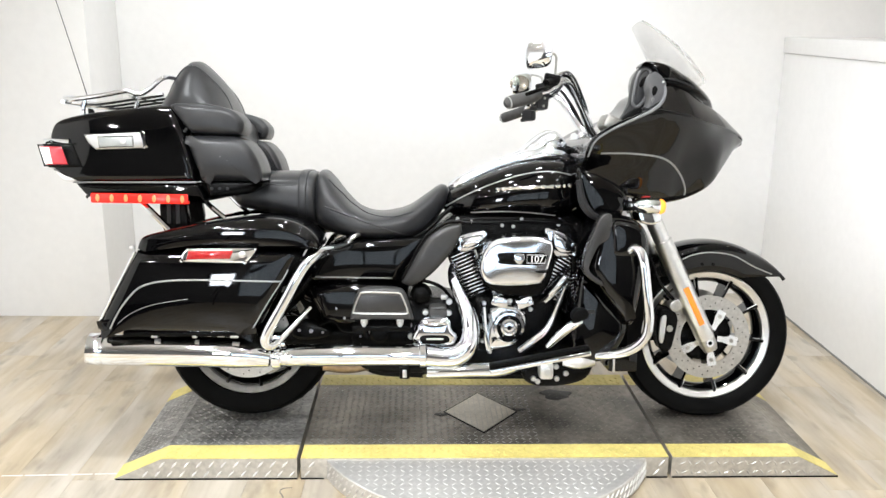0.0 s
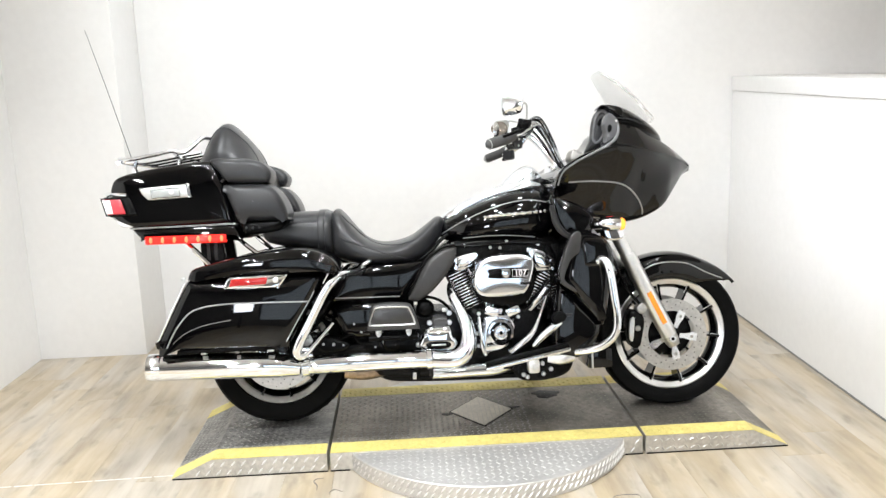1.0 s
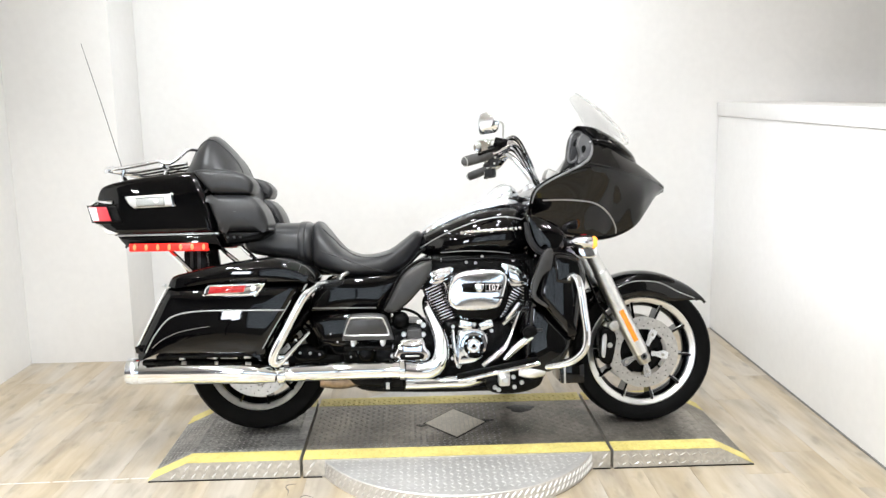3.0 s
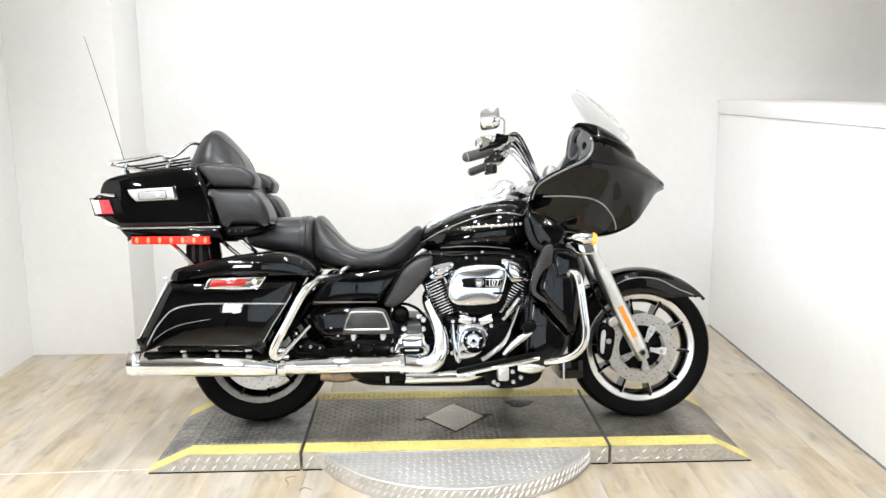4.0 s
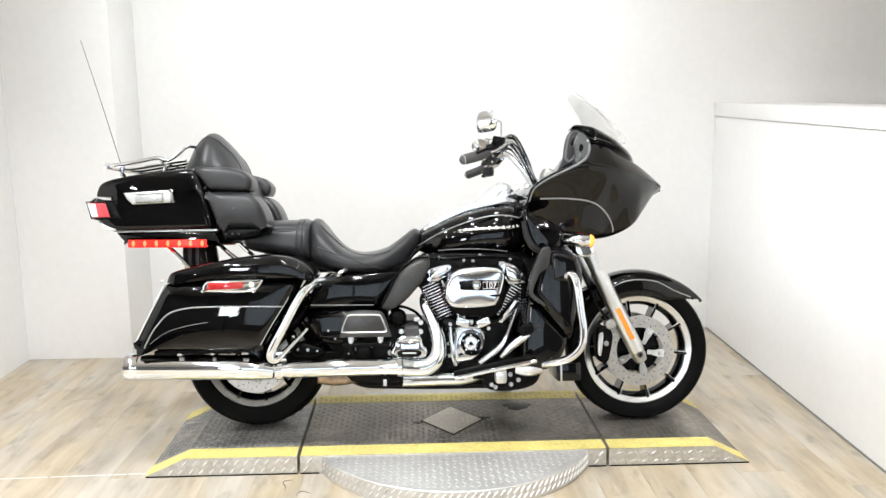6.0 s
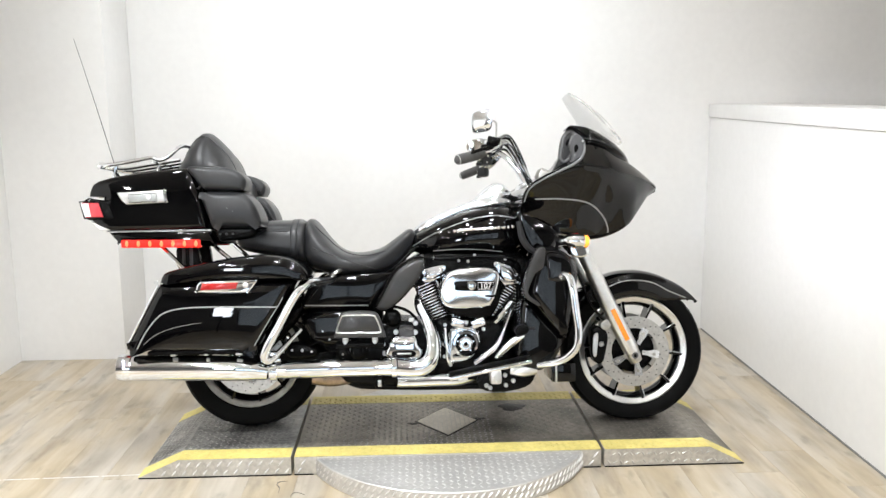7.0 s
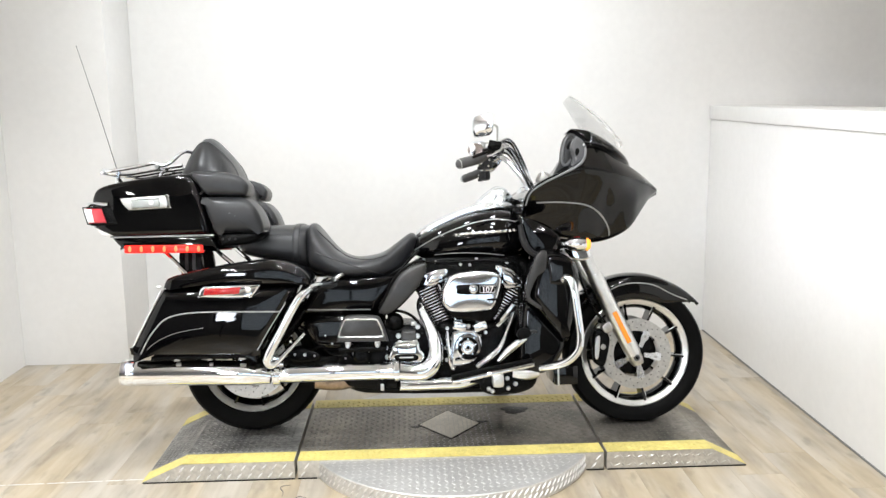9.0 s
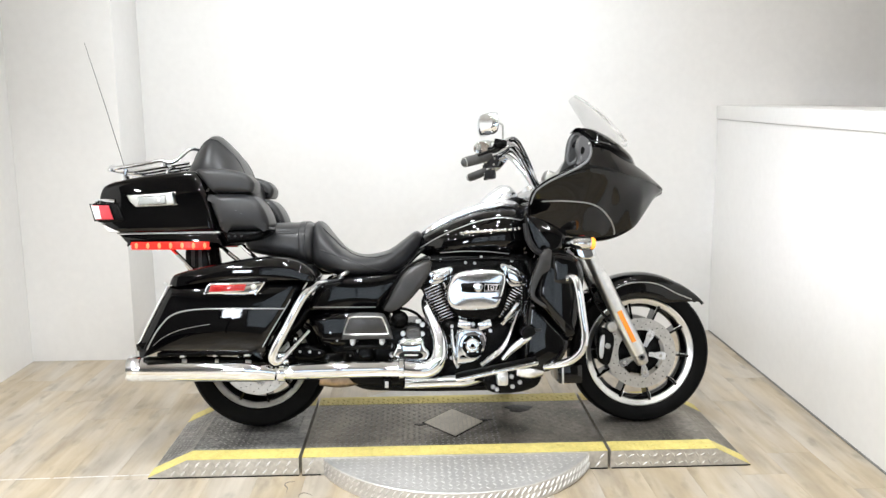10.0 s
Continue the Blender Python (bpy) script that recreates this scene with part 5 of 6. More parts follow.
part("crossover_pipe", tube([(0.30, -0.20, 0.235), (0.38, -0.20, 0.225), (0.46, -0.18, 0.235), (0.55, -0.12, 0.24)], 0.032, 16), BROWN, bike, "heat-stained crossover pipe")

# frame and gearbox
for s in BOTH:
    part("frame_rail", side(tube([(0.36, -0.14, 0.30), (0.45, -0.15, 0.205), (0.60, -0.15, 0.185), (0.95, -0.15, 0.180), (1.12, -0.14, 0.20), (1.25, -0.10, 0.45), (1.33, -0.05, 0.75)], 0.019, 12), s), CASE, bike, "black frame tube")
    part("swing_arm", side(block((0.18, -0.155, 0.30), (0.42, 0.035, 0.055), 0.01, Matrix.Rotation(-0.03, 4, "Y")), s), CASE, bike)
    part("rear_shock", side(tube([(0.08, -0.15, 0.34), (0.20, -0.15, 0.46), (0.28, -0.15, 0.56)], 0.026, 12), s), CASE, bike)
part("frame_core", slab(loop2([(0.28, 0.34), (0.30, 0.62), (0.55, 0.66), (0.70, 0.70), (0.78, 0.735), (1.16, 0.735), (1.16, 0.63), (0.80, 0.63), (0.68, 0.625), (0.60, 0.54), (0.58, 0.40), (0.60, 0.24), (0.36, 0.25)], 3), -0.13, 0.13, 0.02), CASE, bike, "black frame and battery tray")
gearbox = part("gearbox", slab(loop2([(0.40, 0.25), (0.40, 0.40), (0.46, 0.45), (0.66, 0.46), (0.76, 0.44), (0.80, 0.36), (0.78, 0.22), (0.50, 0.20)], 4), -0.235, 0.04, 0.025), CASE, bike, "black gearbox casing")
part("clutch_cover", slab(loop2([(0.618, 0.392), (0.642, 0.407), (0.716, 0.407), (0.730, 0.371), (0.747, 0.352), (0.739, 0.321), (0.708, 0.311), (0.628, 0.315), (0.598, 0.336), (0.606, 0.366)], 4), -0.320, -0.22, 0.014, 5, 0.010), CHROME, bike, "chrome clutch release cover")
part("cover_slot", slab(loop2([(0.624, 0.340), (0.635, 0.352), (0.675, 0.355), (0.712, 0.351), (0.721, 0.338), (0.704, 0.326), (0.644, 0.326)], 4), -0.3325, -0.31, 0.003, 2), CASE, bike)
part("cover_rib", tube([(0.639, -0.334, 0.392), (0.675, -0.334, 0.398), (0.711, -0.334, 0.392)], 0.004, 8), CHROME, bike)
part("slot_wear", block((0.673, -0.334, 0.342), (0.055, 0.002, 0.006), 0.001), SATIN, bike)
part("starter", slab(loop2([(0.656, 0.410), (0.656, 0.436), (0.668, 0.442), (0.705, 0.441), (0.712, 0.434), (0.712, 0.409)], 3), -0.30, -0.20, 0.008), BOARD, bike)
for x, z in ((0.642, 0.423), (0.719, 0.421), (0.720, 0.458), (0.588, 0.370), (0.595, 0.332), (0.610, 0.332), (0.770, 0.33), (0.61, 0.30), (0.515, 0.362), (0.46, 0.345)):
    part("case_bolt", bolt((x, -0.285 if x > 0.64 else -0.24, z), 0.011, 0.012), SATIN, gearbox)
part("wire_loom", tube([(0.60, -0.22, 0.50), (0.64, -0.25, 0.52), (0.70, -0.24, 0.495), (0.74, -0.22, 0.44)], 0.006, 8), CASE, gearbox)
part("wire_clip", block((0.705, -0.262, 0.468), (0.022, 0.012, 0.016), 0.003), SATIN, gearbox)
part("pipe_bracket", block((0.575, -0.30, 0.228), (0.035, 0.05, 0.045), 0.006), CASE, bike)
part("bracket_tab", block((0.575, -0.327, 0.225), (0.014, 0.006, 0.026), 0.002), SATIN, bike)
part("starter_end", lathe([(0.034, 0), (0.036, -0.03), (0.026, -0.05), (0.001, -0.055)], (0.628, -0.21, 0.475), (0, 1, 0), 24), CASE, bike)
part("master_cylinder", lathe([(0.030, 0), (0.032, -0.05), (0.022, -0.06), (0.001, -0.062)], (0.49, -0.22, 0.345), (0, 1, 0), 24), CASE, bike)
side_cover = part("side_cover", slab(loop2([(0.262, 0.515), (0.275, 0.58), (0.32, 0.625), (0.42, 0.650), (0.62, 0.660), (0.66, 0.655), (0.60, 0.59), (0.54, 0.515), (0.54, 0.515), (0.40, 0.508)], 4), -0.225, -0.12, 0.022, 4, 0.008), PAINT, bike, "gloss black side cover")
part("pinstripe", tube(laid(side_cover, [(0.275, 0.530), (0.40, 0.528), (0.53, 0.526)], 0.0), 0.0026, 6, 2), PIN, side_cover)
part("side_cover", mirrored(slab(loop2([(0.262, 0.515), (0.275, 0.58), (0.32, 0.625), (0.42, 0.650), (0.62, 0.660), (0.66, 0.655), (0.60, 0.59), (0.54, 0.515), (0.40, 0.508)], 4), -0.225, -0.12, 0.022)), PAINT, bike)
part("oil_tank", slab(loop2([(0.27, 0.50), (0.285, 0.41), (0.31, 0.375), (0.42, 0.365), (0.54, 0.39), (0.545, 0.50)], 4), -0.235, -0.10, 0.03, 4, 0.005), PAINT, bike, "gloss black lower side panel")
part("data_plate", block((0.388, -0.2355, 0.452), (0.032, 0.003, 0.010), 0.001), CLEAR, bike)
part("cross_tube", tube([(0.335, -0.16, 0.60), (0.39, -0.22, 0.655), (0.42, -0.2, 0.672)], 0.008, 8), SATIN, bike)
heat = part("heat_guard", slab(loop2([(0.562, 0.517), (0.586, 0.563), (0.614, 0.616), (0.649, 0.669), (0.703, 0.706), (0.751, 0.716), (0.762, 0.698), (0.746, 0.647), (0.712, 0.600), (0.655, 0.540), (0.601, 0.505)], 4), -0.275, -0.22, 0.018, 5, 0.012), GUARD, bike, "satin dark grey heat deflector")
part("guard_edge", tube([(0.566, -0.266, 0.530), (0.594, -0.266, 0.583), (0.622, -0.266, 0.640), (0.654, -0.266, 0.681), (0.705, -0.266, 0.714), (0.754, -0.266, 0.722)], 0.006, 8), CASE, heat)
part("seat_rail", tube([(0.60, -0.16, 0.655), (0.655, -0.17, 0.690), (0.70, -0.16, 0.735), (0.735, -0.14, 0.76)], 0.008, 10), CASE, bike)

# rear brake and mounts between the guard rail and the footboard
cal = part("rear_caliper", slab(loop2([(0.195, 0.352), (0.228, 0.381), (0.284, 0.370), (0.326, 0.346), (0.296, 0.322), (0.214, 0.320)], 4), -0.245, -0.19, 0.012, 4), CASE, bike, "black rear brake caliper")
for x, z, r in ((0.222, 0.352, 0.005), (0.262, 0.350, 0.0065), (0.300, 0.345, 0.004)):
    part("caliper_bolt", bolt((x, -0.245, z), r, 0.007), STEEL, cal)
part("caliper_pipe", tube([(0.285, -0.24, 0.365), (0.335, -0.25, 0.385), (0.365, -0.24, 0.350), (0.41, -0.23, 0.345)], 0.0045, 8), CASE, cal)
for x, z in ((0.345, 0.425), (0.372, 0.392), (0.425, 0.330), (0.455, 0.385)):
    part("panel_bolt", bolt((x, -0.236, z), 0.004, 0.005), SATIN, bike)
part("board_stay", tube([(0.40, -0.24, 0.40), (0.432, -0.26, 0.372), (0.452, -0.27, 0.335)], 0.009, 8), CASE, bike)

# folded pillion board
pbo = part("pillion_board", slab(loop2([(0.401, 0.412), (0.408, 0.448), (0.419, 0.490), (0.438, 0.510), (0.495, 0.515), (0.556, 0.510), (0.577, 0.492), (0.595, 0.440), (0.603, 0.412), (0.603, 0.412), (0.401, 0.412)], 4), -0.372, -0.325, 0.012, 4), BOARD, bike, "folded dark grey pillion footboard with bright inlay line")
part("board_tread", slab(loop2([(0.424, 0.440), (0.440, 0.488), (0.450, 0.494), (0.548, 0.493), (0.558, 0.484), (0.573, 0.440)], 3), -0.3735, -0.36, 0.002, 2), GUARD, pbo)
ring2 = curve([(0.420, 0.434), (0.413, 0.444), (0.429, 0.487), (0.443, 0.500), (0.500, 0.501), (0.554, 0.499), (0.567, 0.487), (0.583, 0.444), (0.576, 0.433), (0.50, 0.433)], 5, True)
part("inlay", tube([(x, -0.3725, z) for x, z in ring2], 0.0030, 6, 1, True), SATIN, pbo)
for x in (0.445, 0.560):
    part("hinge", block((x, -0.345, 0.404), (0.022, 0.03, 0.020), 0.004), STEEL, pbo)
    part("hinge_pin", bolt((x, -0.36, 0.395), 0.008, 0.006), SATIN, pbo)
part("board_bracket", block((0.50, -0.29, 0.378), (0.19, 0.10, 0.02), 0.006), CASE, pbo)

# engine
engine = part("crankcase", slab(loop2([(0.78, 0.23), (0.79, 0.42), (0.84, 0.47), (1.04, 0.47), (1.10, 0.42), (1.13, 0.28), (1.08, 0.20), (0.84, 0.19)], 4), -0.205, 0.20, 0.03), CASE, bike, "black V-twin crankcase")


def cylinder(base, top, n=15, wide=0.068):
    """A finned barrel from base to top."""
    a, b = Vector(base), Vector(top)
    d = (b - a).normalized()
    tilt = Matrix.Rotation(math.atan2(d.x, d.z), 4, "Y")
    core = part("cylinder", tube([a, a.lerp(b, 0.5), b], 0.052, 24, 2), CASE, bike, "black finned engine cylinder")
    shift = tilt @ Vector((math.copysign(0.012, d.x), 0, 0))
    for i in range(n):
        p = a.lerp(b, (i + 0.5) / n)
        part("cooling_fin", block(p + shift, (wide + 0.003 * (i % 2), 0.150, 0.0050), 0.0015, tilt), POLISHED, core)
        # black block between fins, giving the gap's shade as colour
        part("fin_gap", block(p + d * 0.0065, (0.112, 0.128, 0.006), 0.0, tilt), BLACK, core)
    return core


cylinder((0.852, -0.085, 0.415), (0.770, -0.085, 0.612), 17)
cylinder((1.034, -0.098, 0.415), (1.138, -0.098, 0.600), 17, 0.080)
part("head_block", slab(loop2([(0.70, 0.60), (0.72, 0.72), (1.17, 0.72), (1.19, 0.60), (1.10, 0.58), (0.95, 0.62), (0.80, 0.58)], 3), -0.135, 0.10, 0.012), CASE, engine)
rocker = part("rocker_cover", slab(loop2([(0.750, 0.622), (0.750, 0.655), (0.768, 0.670), (0.838, 0.686), (0.853, 0.670), (0.852, 0.640), (0.835, 0.626), (0.770, 0.610)], 3), -0.200, 0.03, 0.012, 4), CHROME, bike, "chrome rocker cover")
part("cover_step", slab(loop2([(0.764, 0.630), (0.768, 0.652), (0.830, 0.668), (0.838, 0.648), (0.800, 0.630)], 3), -0.218, -0.19, 0.010, 3), CHROME, rocker)
rocker_f = part("rocker_cover", slab(loop2([(1.045, 0.690), (1.075, 0.694), (1.118, 0.680), (1.152, 0.648), (1.166, 0.615), (1.145, 0.597), (1.095, 0.594), (1.060, 0.622)], 3), -0.200, 0.03, 0.012, 4), CHROME, bike, "chrome rocker cover")
part("cover_step", slab(loop2([(1.075, 0.676), (1.110, 0.664), (1.140, 0.634), (1.138, 0.612), (1.098, 0.612), (1.072, 0.636)], 3), -0.216, -0.19, 0.009, 3), CHROME, rocker_f)
for thing, places in ((rocker, ((0.757, 0.626), (0.758, 0.656), (0.842, 0.674), (0.845, 0.640))), (rocker_f, ((1.066, 0.680), (1.150, 0.606), (1.148, 0.640)))):
    for x, z in places:
        part("cover_screw", bolt((x, -0.201, z), 0.0065, 0.008), CHROME, thing)
for x, z in ((0.752, 0.722), (0.80, 0.712), (0.905, 0.700), (0.944, 0.697), (0.972, 0.722), (1.10, 0.705)):
    part("head_bolt", bolt((x, -0.15, z), 0.0065, 0.012), STEEL, bike)
for pts in ([(0.745, 0.715), (0.85, 0.710), (1.0, 0.716), (1.15, 0.705)], [(1.10, 0.73), (1.14, 0.70), (1.165, 0.66), (1.17, 0.60)]):
    part("plug_lead", tube([(x, -0.16, z) for x, z in pts], 0.005, 8), CASE, bike)
air = part("air_cleaner", slab(loop2([(0.820, 0.546), (0.818, 0.588), (0.830, 0.622), (0.850, 0.648), (0.889, 0.665), (0.955, 0.678), (1.015, 0.669), (1.056, 0.640), (1.072, 0.595), (1.062, 0.535), (1.038, 0.490), (1.004, 0.468), (0.944, 0.472), (0.887, 0.480), (0.842, 0.505)], 4), -0.268, -0.14, 0.014, 4), CASE, bike, "black air cleaner housing")
COVER = [(0.818, 0.585), (0.828, 0.620), (0.850, 0.652), (0.889, 0.671), (0.985, 0.677), (1.040, 0.668), (1.058, 0.652), (1.060, 0.625), (1.045, 0.572), (1.029, 0.535), (1.008, 0.520), (0.930, 0.514), (0.855, 0.518), (0.830, 0.535), (0.820, 0.558)]
cover = part("cover", slab(loop2(COVER, 5), -0.320, -0.25, 0.013, 6, 0.006), COVER_CHROME, air, "polished chrome air cleaner cover", 60)
part("cover_band", slab(loop2([(0.884, 0.624), (0.879, 0.604), (0.888, 0.588), (1.010, 0.585), (1.030, 0.598), (1.037, 0.616), (1.014, 0.625)], 4), -0.331, -0.31, 0.002, 2), CASE, air)
part("emblem", slab(loop2([(0.930, 0.622), (0.957, 0.621), (0.960, 0.603), (0.944, 0.586), (0.927, 0.603)], 3), -0.335, -0.33, 0.002, 2), CHROME, air)
part("number_border", tube([(x, -0.3325, z) for x, z in ((0.969, 0.619), (1.032, 0.618), (1.027, 0.592), (0.969, 0.592))], 0.0012, 5, 1, True), CLEAR, air)


def lettering(text, size, m, material, parent, name):
    cu = bpy.data.curves.new(name, "FONT")
    cu.body, cu.size, cu.extrude, cu.align_x = text, size, 0.0008, "CENTER"
    tmp = new(name, cu)
    bpy.context.view_layer.update()
    me = bpy.data.meshes.new_from_object(tmp.evaluated_get(bpy.context.evaluated_depsgraph_get()))
    bpy.data.objects.remove(tmp)
    bm = bmesh.new()
    bm.from_mesh(me)
    bpy.data.meshes.remove(me)
    bmesh.ops.transform(bm, matrix=m, verts=bm.verts)
    return part(name, bm, material, parent)


lettering("107", 0.031, pose(1.000, -0.3345, 0.595, 90), CLEAR, air, "displacement_number")
part("badge_bar", slab(loop2([(1.000, 0.566), (1.045, 0.566), (1.040, 0.560), (1.004, 0.560)], 2), -0.333, -0.32, 0.001, 2), CASE, air)

cam_cover = part("cam_cover", slab(loop2([(0.852, 0.385), (0.862, 0.425), (0.905, 0.440), (0.955, 0.432), (0.985, 0.400), (0.978, 0.345), (0.945, 0.300), (0.885, 0.285), (0.850, 0.290), (0.846, 0.33)], 4), -0.245, -0.18, 0.016, 4), CHROME, bike, "chrome cam cover")
part("timer_ring", lathe([(0.053, 0), (0.054, -0.018), (0.050, -0.028), (0.042, -0.029), (0.039, -0.018)], (0.922, -0.245, 0.368), n=40), CHROME, cam_cover)
part("timer_recess", lathe([(0.039, -0.0185), (0.028, -0.0195), (0.001, -0.0195)], (0.922, -0.245, 0.368), n=36), CASE, cam_cover)
part("timer_cap", lathe([(0.029, -0.019), (0.028, -0.027), (0.023, -0.029), (0.021, -0.026), (0.017, -0.026), (0.015, -0.031), (0.001, -0.032)], (0.922, -0.245, 0.368), n=32), COVER_CHROME, cam_cover)
part("timer_mark", lathe([(0.008, -0.0325), (0.007, -0.0335), (0.001, -0.0335)], (0.922, -0.245, 0.368), n=16), CASE, cam_cover)
for i in range(5):
    a = 2 * math.pi * i / 5 + 0.3
    part("cover_screw", bolt((0.922 + 0.033 * math.cos(a), -0.267, 0.368 + 0.033 * math.sin(a)), 0.0035, 0.004), CHROME, cam_cover)
for x, z, tl_ in ((0.892, 0.452, 0.25), (0.975, 0.450, -0.35)):
    part("lifter_block", block((x, -0.235, z), (0.055, 0.06, 0.034), 0.008, Matrix.Rotation(tl_, 4, "Y")), POLISHED, bike, "chrome lifter block")
    for dx in (-0.016, 0.016):
        part("lifter_bolt", bolt((x + dx, -0.265, z + 0.004), 0.008, 0.008), POLISHED, bike)
for a, b in (((0.885, 0.46), (0.81, 0.62)), ((0.905, 0.46), (0.835, 0.62)), ((0.965, 0.46), (1.05, 0.62)), ((0.985, 0.46), (1.075, 0.61))):
    part("pushrod_tube", tube([(a[0], -0.19, a[1]), ((a[0] + b[0]) / 2, -0.185, (a[1] + b[1]) / 2), (b[0], -0.17, b[1])], 0.010, 10), CHROME, bike)
for x, z in ((0.842, 0.44), (0.838, 0.40), (0.836, 0.36), (0.838, 0.31), (0.868, 0.285), (0.93, 0.448), (1.0, 0.42)):
    part("case_bolt", bolt((x, -0.21, z), 0.0075, 0.014), SATIN, engine)
part("case_rib", tube([(0.838, -0.235, 0.43), (0.842, -0.245, 0.37), (0.850, -0.245, 0.31), (0.862, -0.24, 0.275)], 0.009, 8), POLISHED, bike)
part("oil_line", tube([(0.959, -0.250, 0.281), (1.019, -0.242, 0.324), (1.058, -0.234, 0.360), (1.087, -0.226, 0.422), (1.117, -0.218, 0.497)], [0.013, 0.016, 0.013, 0.009, 0.006], 12), CHROME, bike, "tapered chrome oil line cover")
part("oil_line", tube([(1.02, -0.22, 0.44), (1.06, -0.22, 0.47), (1.10, -0.21, 0.52), (1.13, -0.2, 0.56)], 0.006, 8), CASE, bike)
part("front_pipe", tube([(1.05, -0.20, 0.45), (1.09, -0.22, 0.50), (1.115, -0.22, 0.53)], 0.018, 12), POLISHED, bike)
for y, z in ((-0.17, 0.5), (-0.13, 0.52)):
    part("hose", tube([(1.13, y, 0.40), (1.15, y, z), (1.15, y, 0.62), (1.14, y, 0.68)], 0.012, 10), CASE, bike)
part("radiator", block((1.205, 0, 0.50), (0.05, 0.30, 0.42), 0.01, Matrix.Rotation(-0.2, 4, "Y")), CASE, bike)

# rider footboards and brake pedal
for s in BOTH:
    turn_b = Matrix.Rotation(-0.19, 4, "Y")
    board = part("footboard", side(block((1.005, -0.395, 0.300), (0.325, 0.036, 0.013), 0.007, turn_b), s), RUBBER, bike, "black rubber rider footboard")
    part("board_base", side(block((1.008, -0.392, 0.283), (0.330, 0.048, 0.018), 0.008, turn_b), s), CHROME, board, "chrome footboard base")
    part("board_mount", side(block((1.03, -0.375, 0.252), (0.045, 0.06, 0.055), 0.012), s), SATIN, board)
    part("mount_bolt", side(bolt((1.032, -0.404, 0.250), 0.014, 0.008), s), SATIN, board)
    mount = part("mount_plate", side(slab(loop2([(0.985, 0.265), (1.06, 0.285), (1.17, 0.300), (1.20, 0.265), (1.18, 0.205), (1.10, 0.178), (1.00, 0.180), (0.965, 0.215)], 4), -0.31, -0.20, 0.015), s), CASE, bike, "black lower engine mount")
    for x, z in ((1.00, 0.205), (1.075, 0.245), (1.078, 0.205), (1.108, 0.222), (1.015, 0.195), (1.13, 0.25)):
        part("mount_bolt", side(bolt((x, -0.31, z), 0.0095, 0.008), s), SATIN, mount)
    part("mount_arm", side(tube([(1.10, -0.30, 0.262), (1.15, -0.31, 0.258), (1.20, -0.30, 0.262)], [0.018, 0.022, 0.018], 12), s), SATIN, bike)
    part("crash_bar", side(tube([(1.285, -0.27, 0.585), (1.290, -0.34, 0.628), (1.312, -0.375, 0.645), (1.330, -0.395, 0.610), (1.345, -0.40, 0.500), (1.354, -0.40, 0.420), (1.345, -0.395, 0.362), (1.305, -0.38, 0.318), (1.24, -0.34, 0.292), (1.17, -0.27, 0.275)], 0.016, 14), s), CHROME, bike, "chrome engine guard bar")
pedal = part("brake_pedal", tube([(1.034, -0.37, 0.323), (1.070, -0.37, 0.361), (1.112, -0.37, 0.393), (1.146, -0.37, 0.410)], [0.008, 0.014, 0.015, 0.007], 10), POLISHED, bike, "chrome brake pedal with rubber pad")
part("pedal_pad", slab(loop2([(1.108, 0.431), (1.123, 0.450), (1.153, 0.451), (1.163, 0.434), (1.151, 0.417), (1.118, 0.413)], 4), -0.395, -0.36, 0.008), RUBBER, pedal)

# lower fairings
for s in BOTH:
    low_f = part("lower_fairing", side(slab(loop2([(1.205, 0.742), (1.178, 0.640), (1.170, 0.565), (1.215, 0.495), (1.27, 0.430), (1.308, 0.388), (1.325, 0.412), (1.345, 0.52), (1.366, 0.615), (1.364, 0.67), (1.345, 0.712), (1.304, 0.742), (1.25, 0.752)], 4), -0.355, -0.13, 0.035, 5, 0.008), s), PAINT, bike, "gloss black leg fairing", 50)
    part("vent_frame", side(slab(loop2([(1.200, 0.748), (1.234, 0.752), (1.231, 0.692), (1.222, 0.670), (1.194, 0.650), (1.168, 0.592), (1.171, 0.566), (1.210, 0.535), (1.205, 0.522), (1.158, 0.553), (1.147, 0.580), (1.150, 0.620), (1.172, 0.686)], 3), -0.366, -0.33, 0.006, 3), s), GUARD, low_f, "satin grey vent plate")
    part("glove_lid", side(slab(loop2([(1.240, 0.730), (1.30, 0.728), (1.340, 0.700), (1.352, 0.655), (1.33, 0.622), (1.25, 0.618), (1.240, 0.66)], 4), -0.366, -0.34, 0.014, 4, 0.004), s), PAINT, low_f, "", 50)
    part("lower_cowl", side(slab(loop2([(1.150, 0.545), (1.135, 0.44), (1.125, 0.330), (1.145, 0.270), (1.225, 0.262), (1.285, 0.315), (1.306, 0.390), (1.25, 0.455), (1.19, 0.520)], 4), -0.325, -0.13, 0.025), s), PAINT, bike, "gloss black lower cowl")
    part("cowl_tab", side(block((1.175, -0.327, 0.432), (0.04, 0.01, 0.012), 0.003), s), PLASTIC, bike)

# handlebar and controls, turned a little towards the near side
STEER = spin((0, 0, 0), 0) @ Matrix.Translation((1.25, 0, 0)) @ Matrix.Rotation(radians(-5), 4, "Z") @ Matrix.Translation((-1.232, 0, 0.004))


def steered(bm):
    bmesh.ops.transform(bm, matrix=STEER, verts=bm.verts)
    return bm


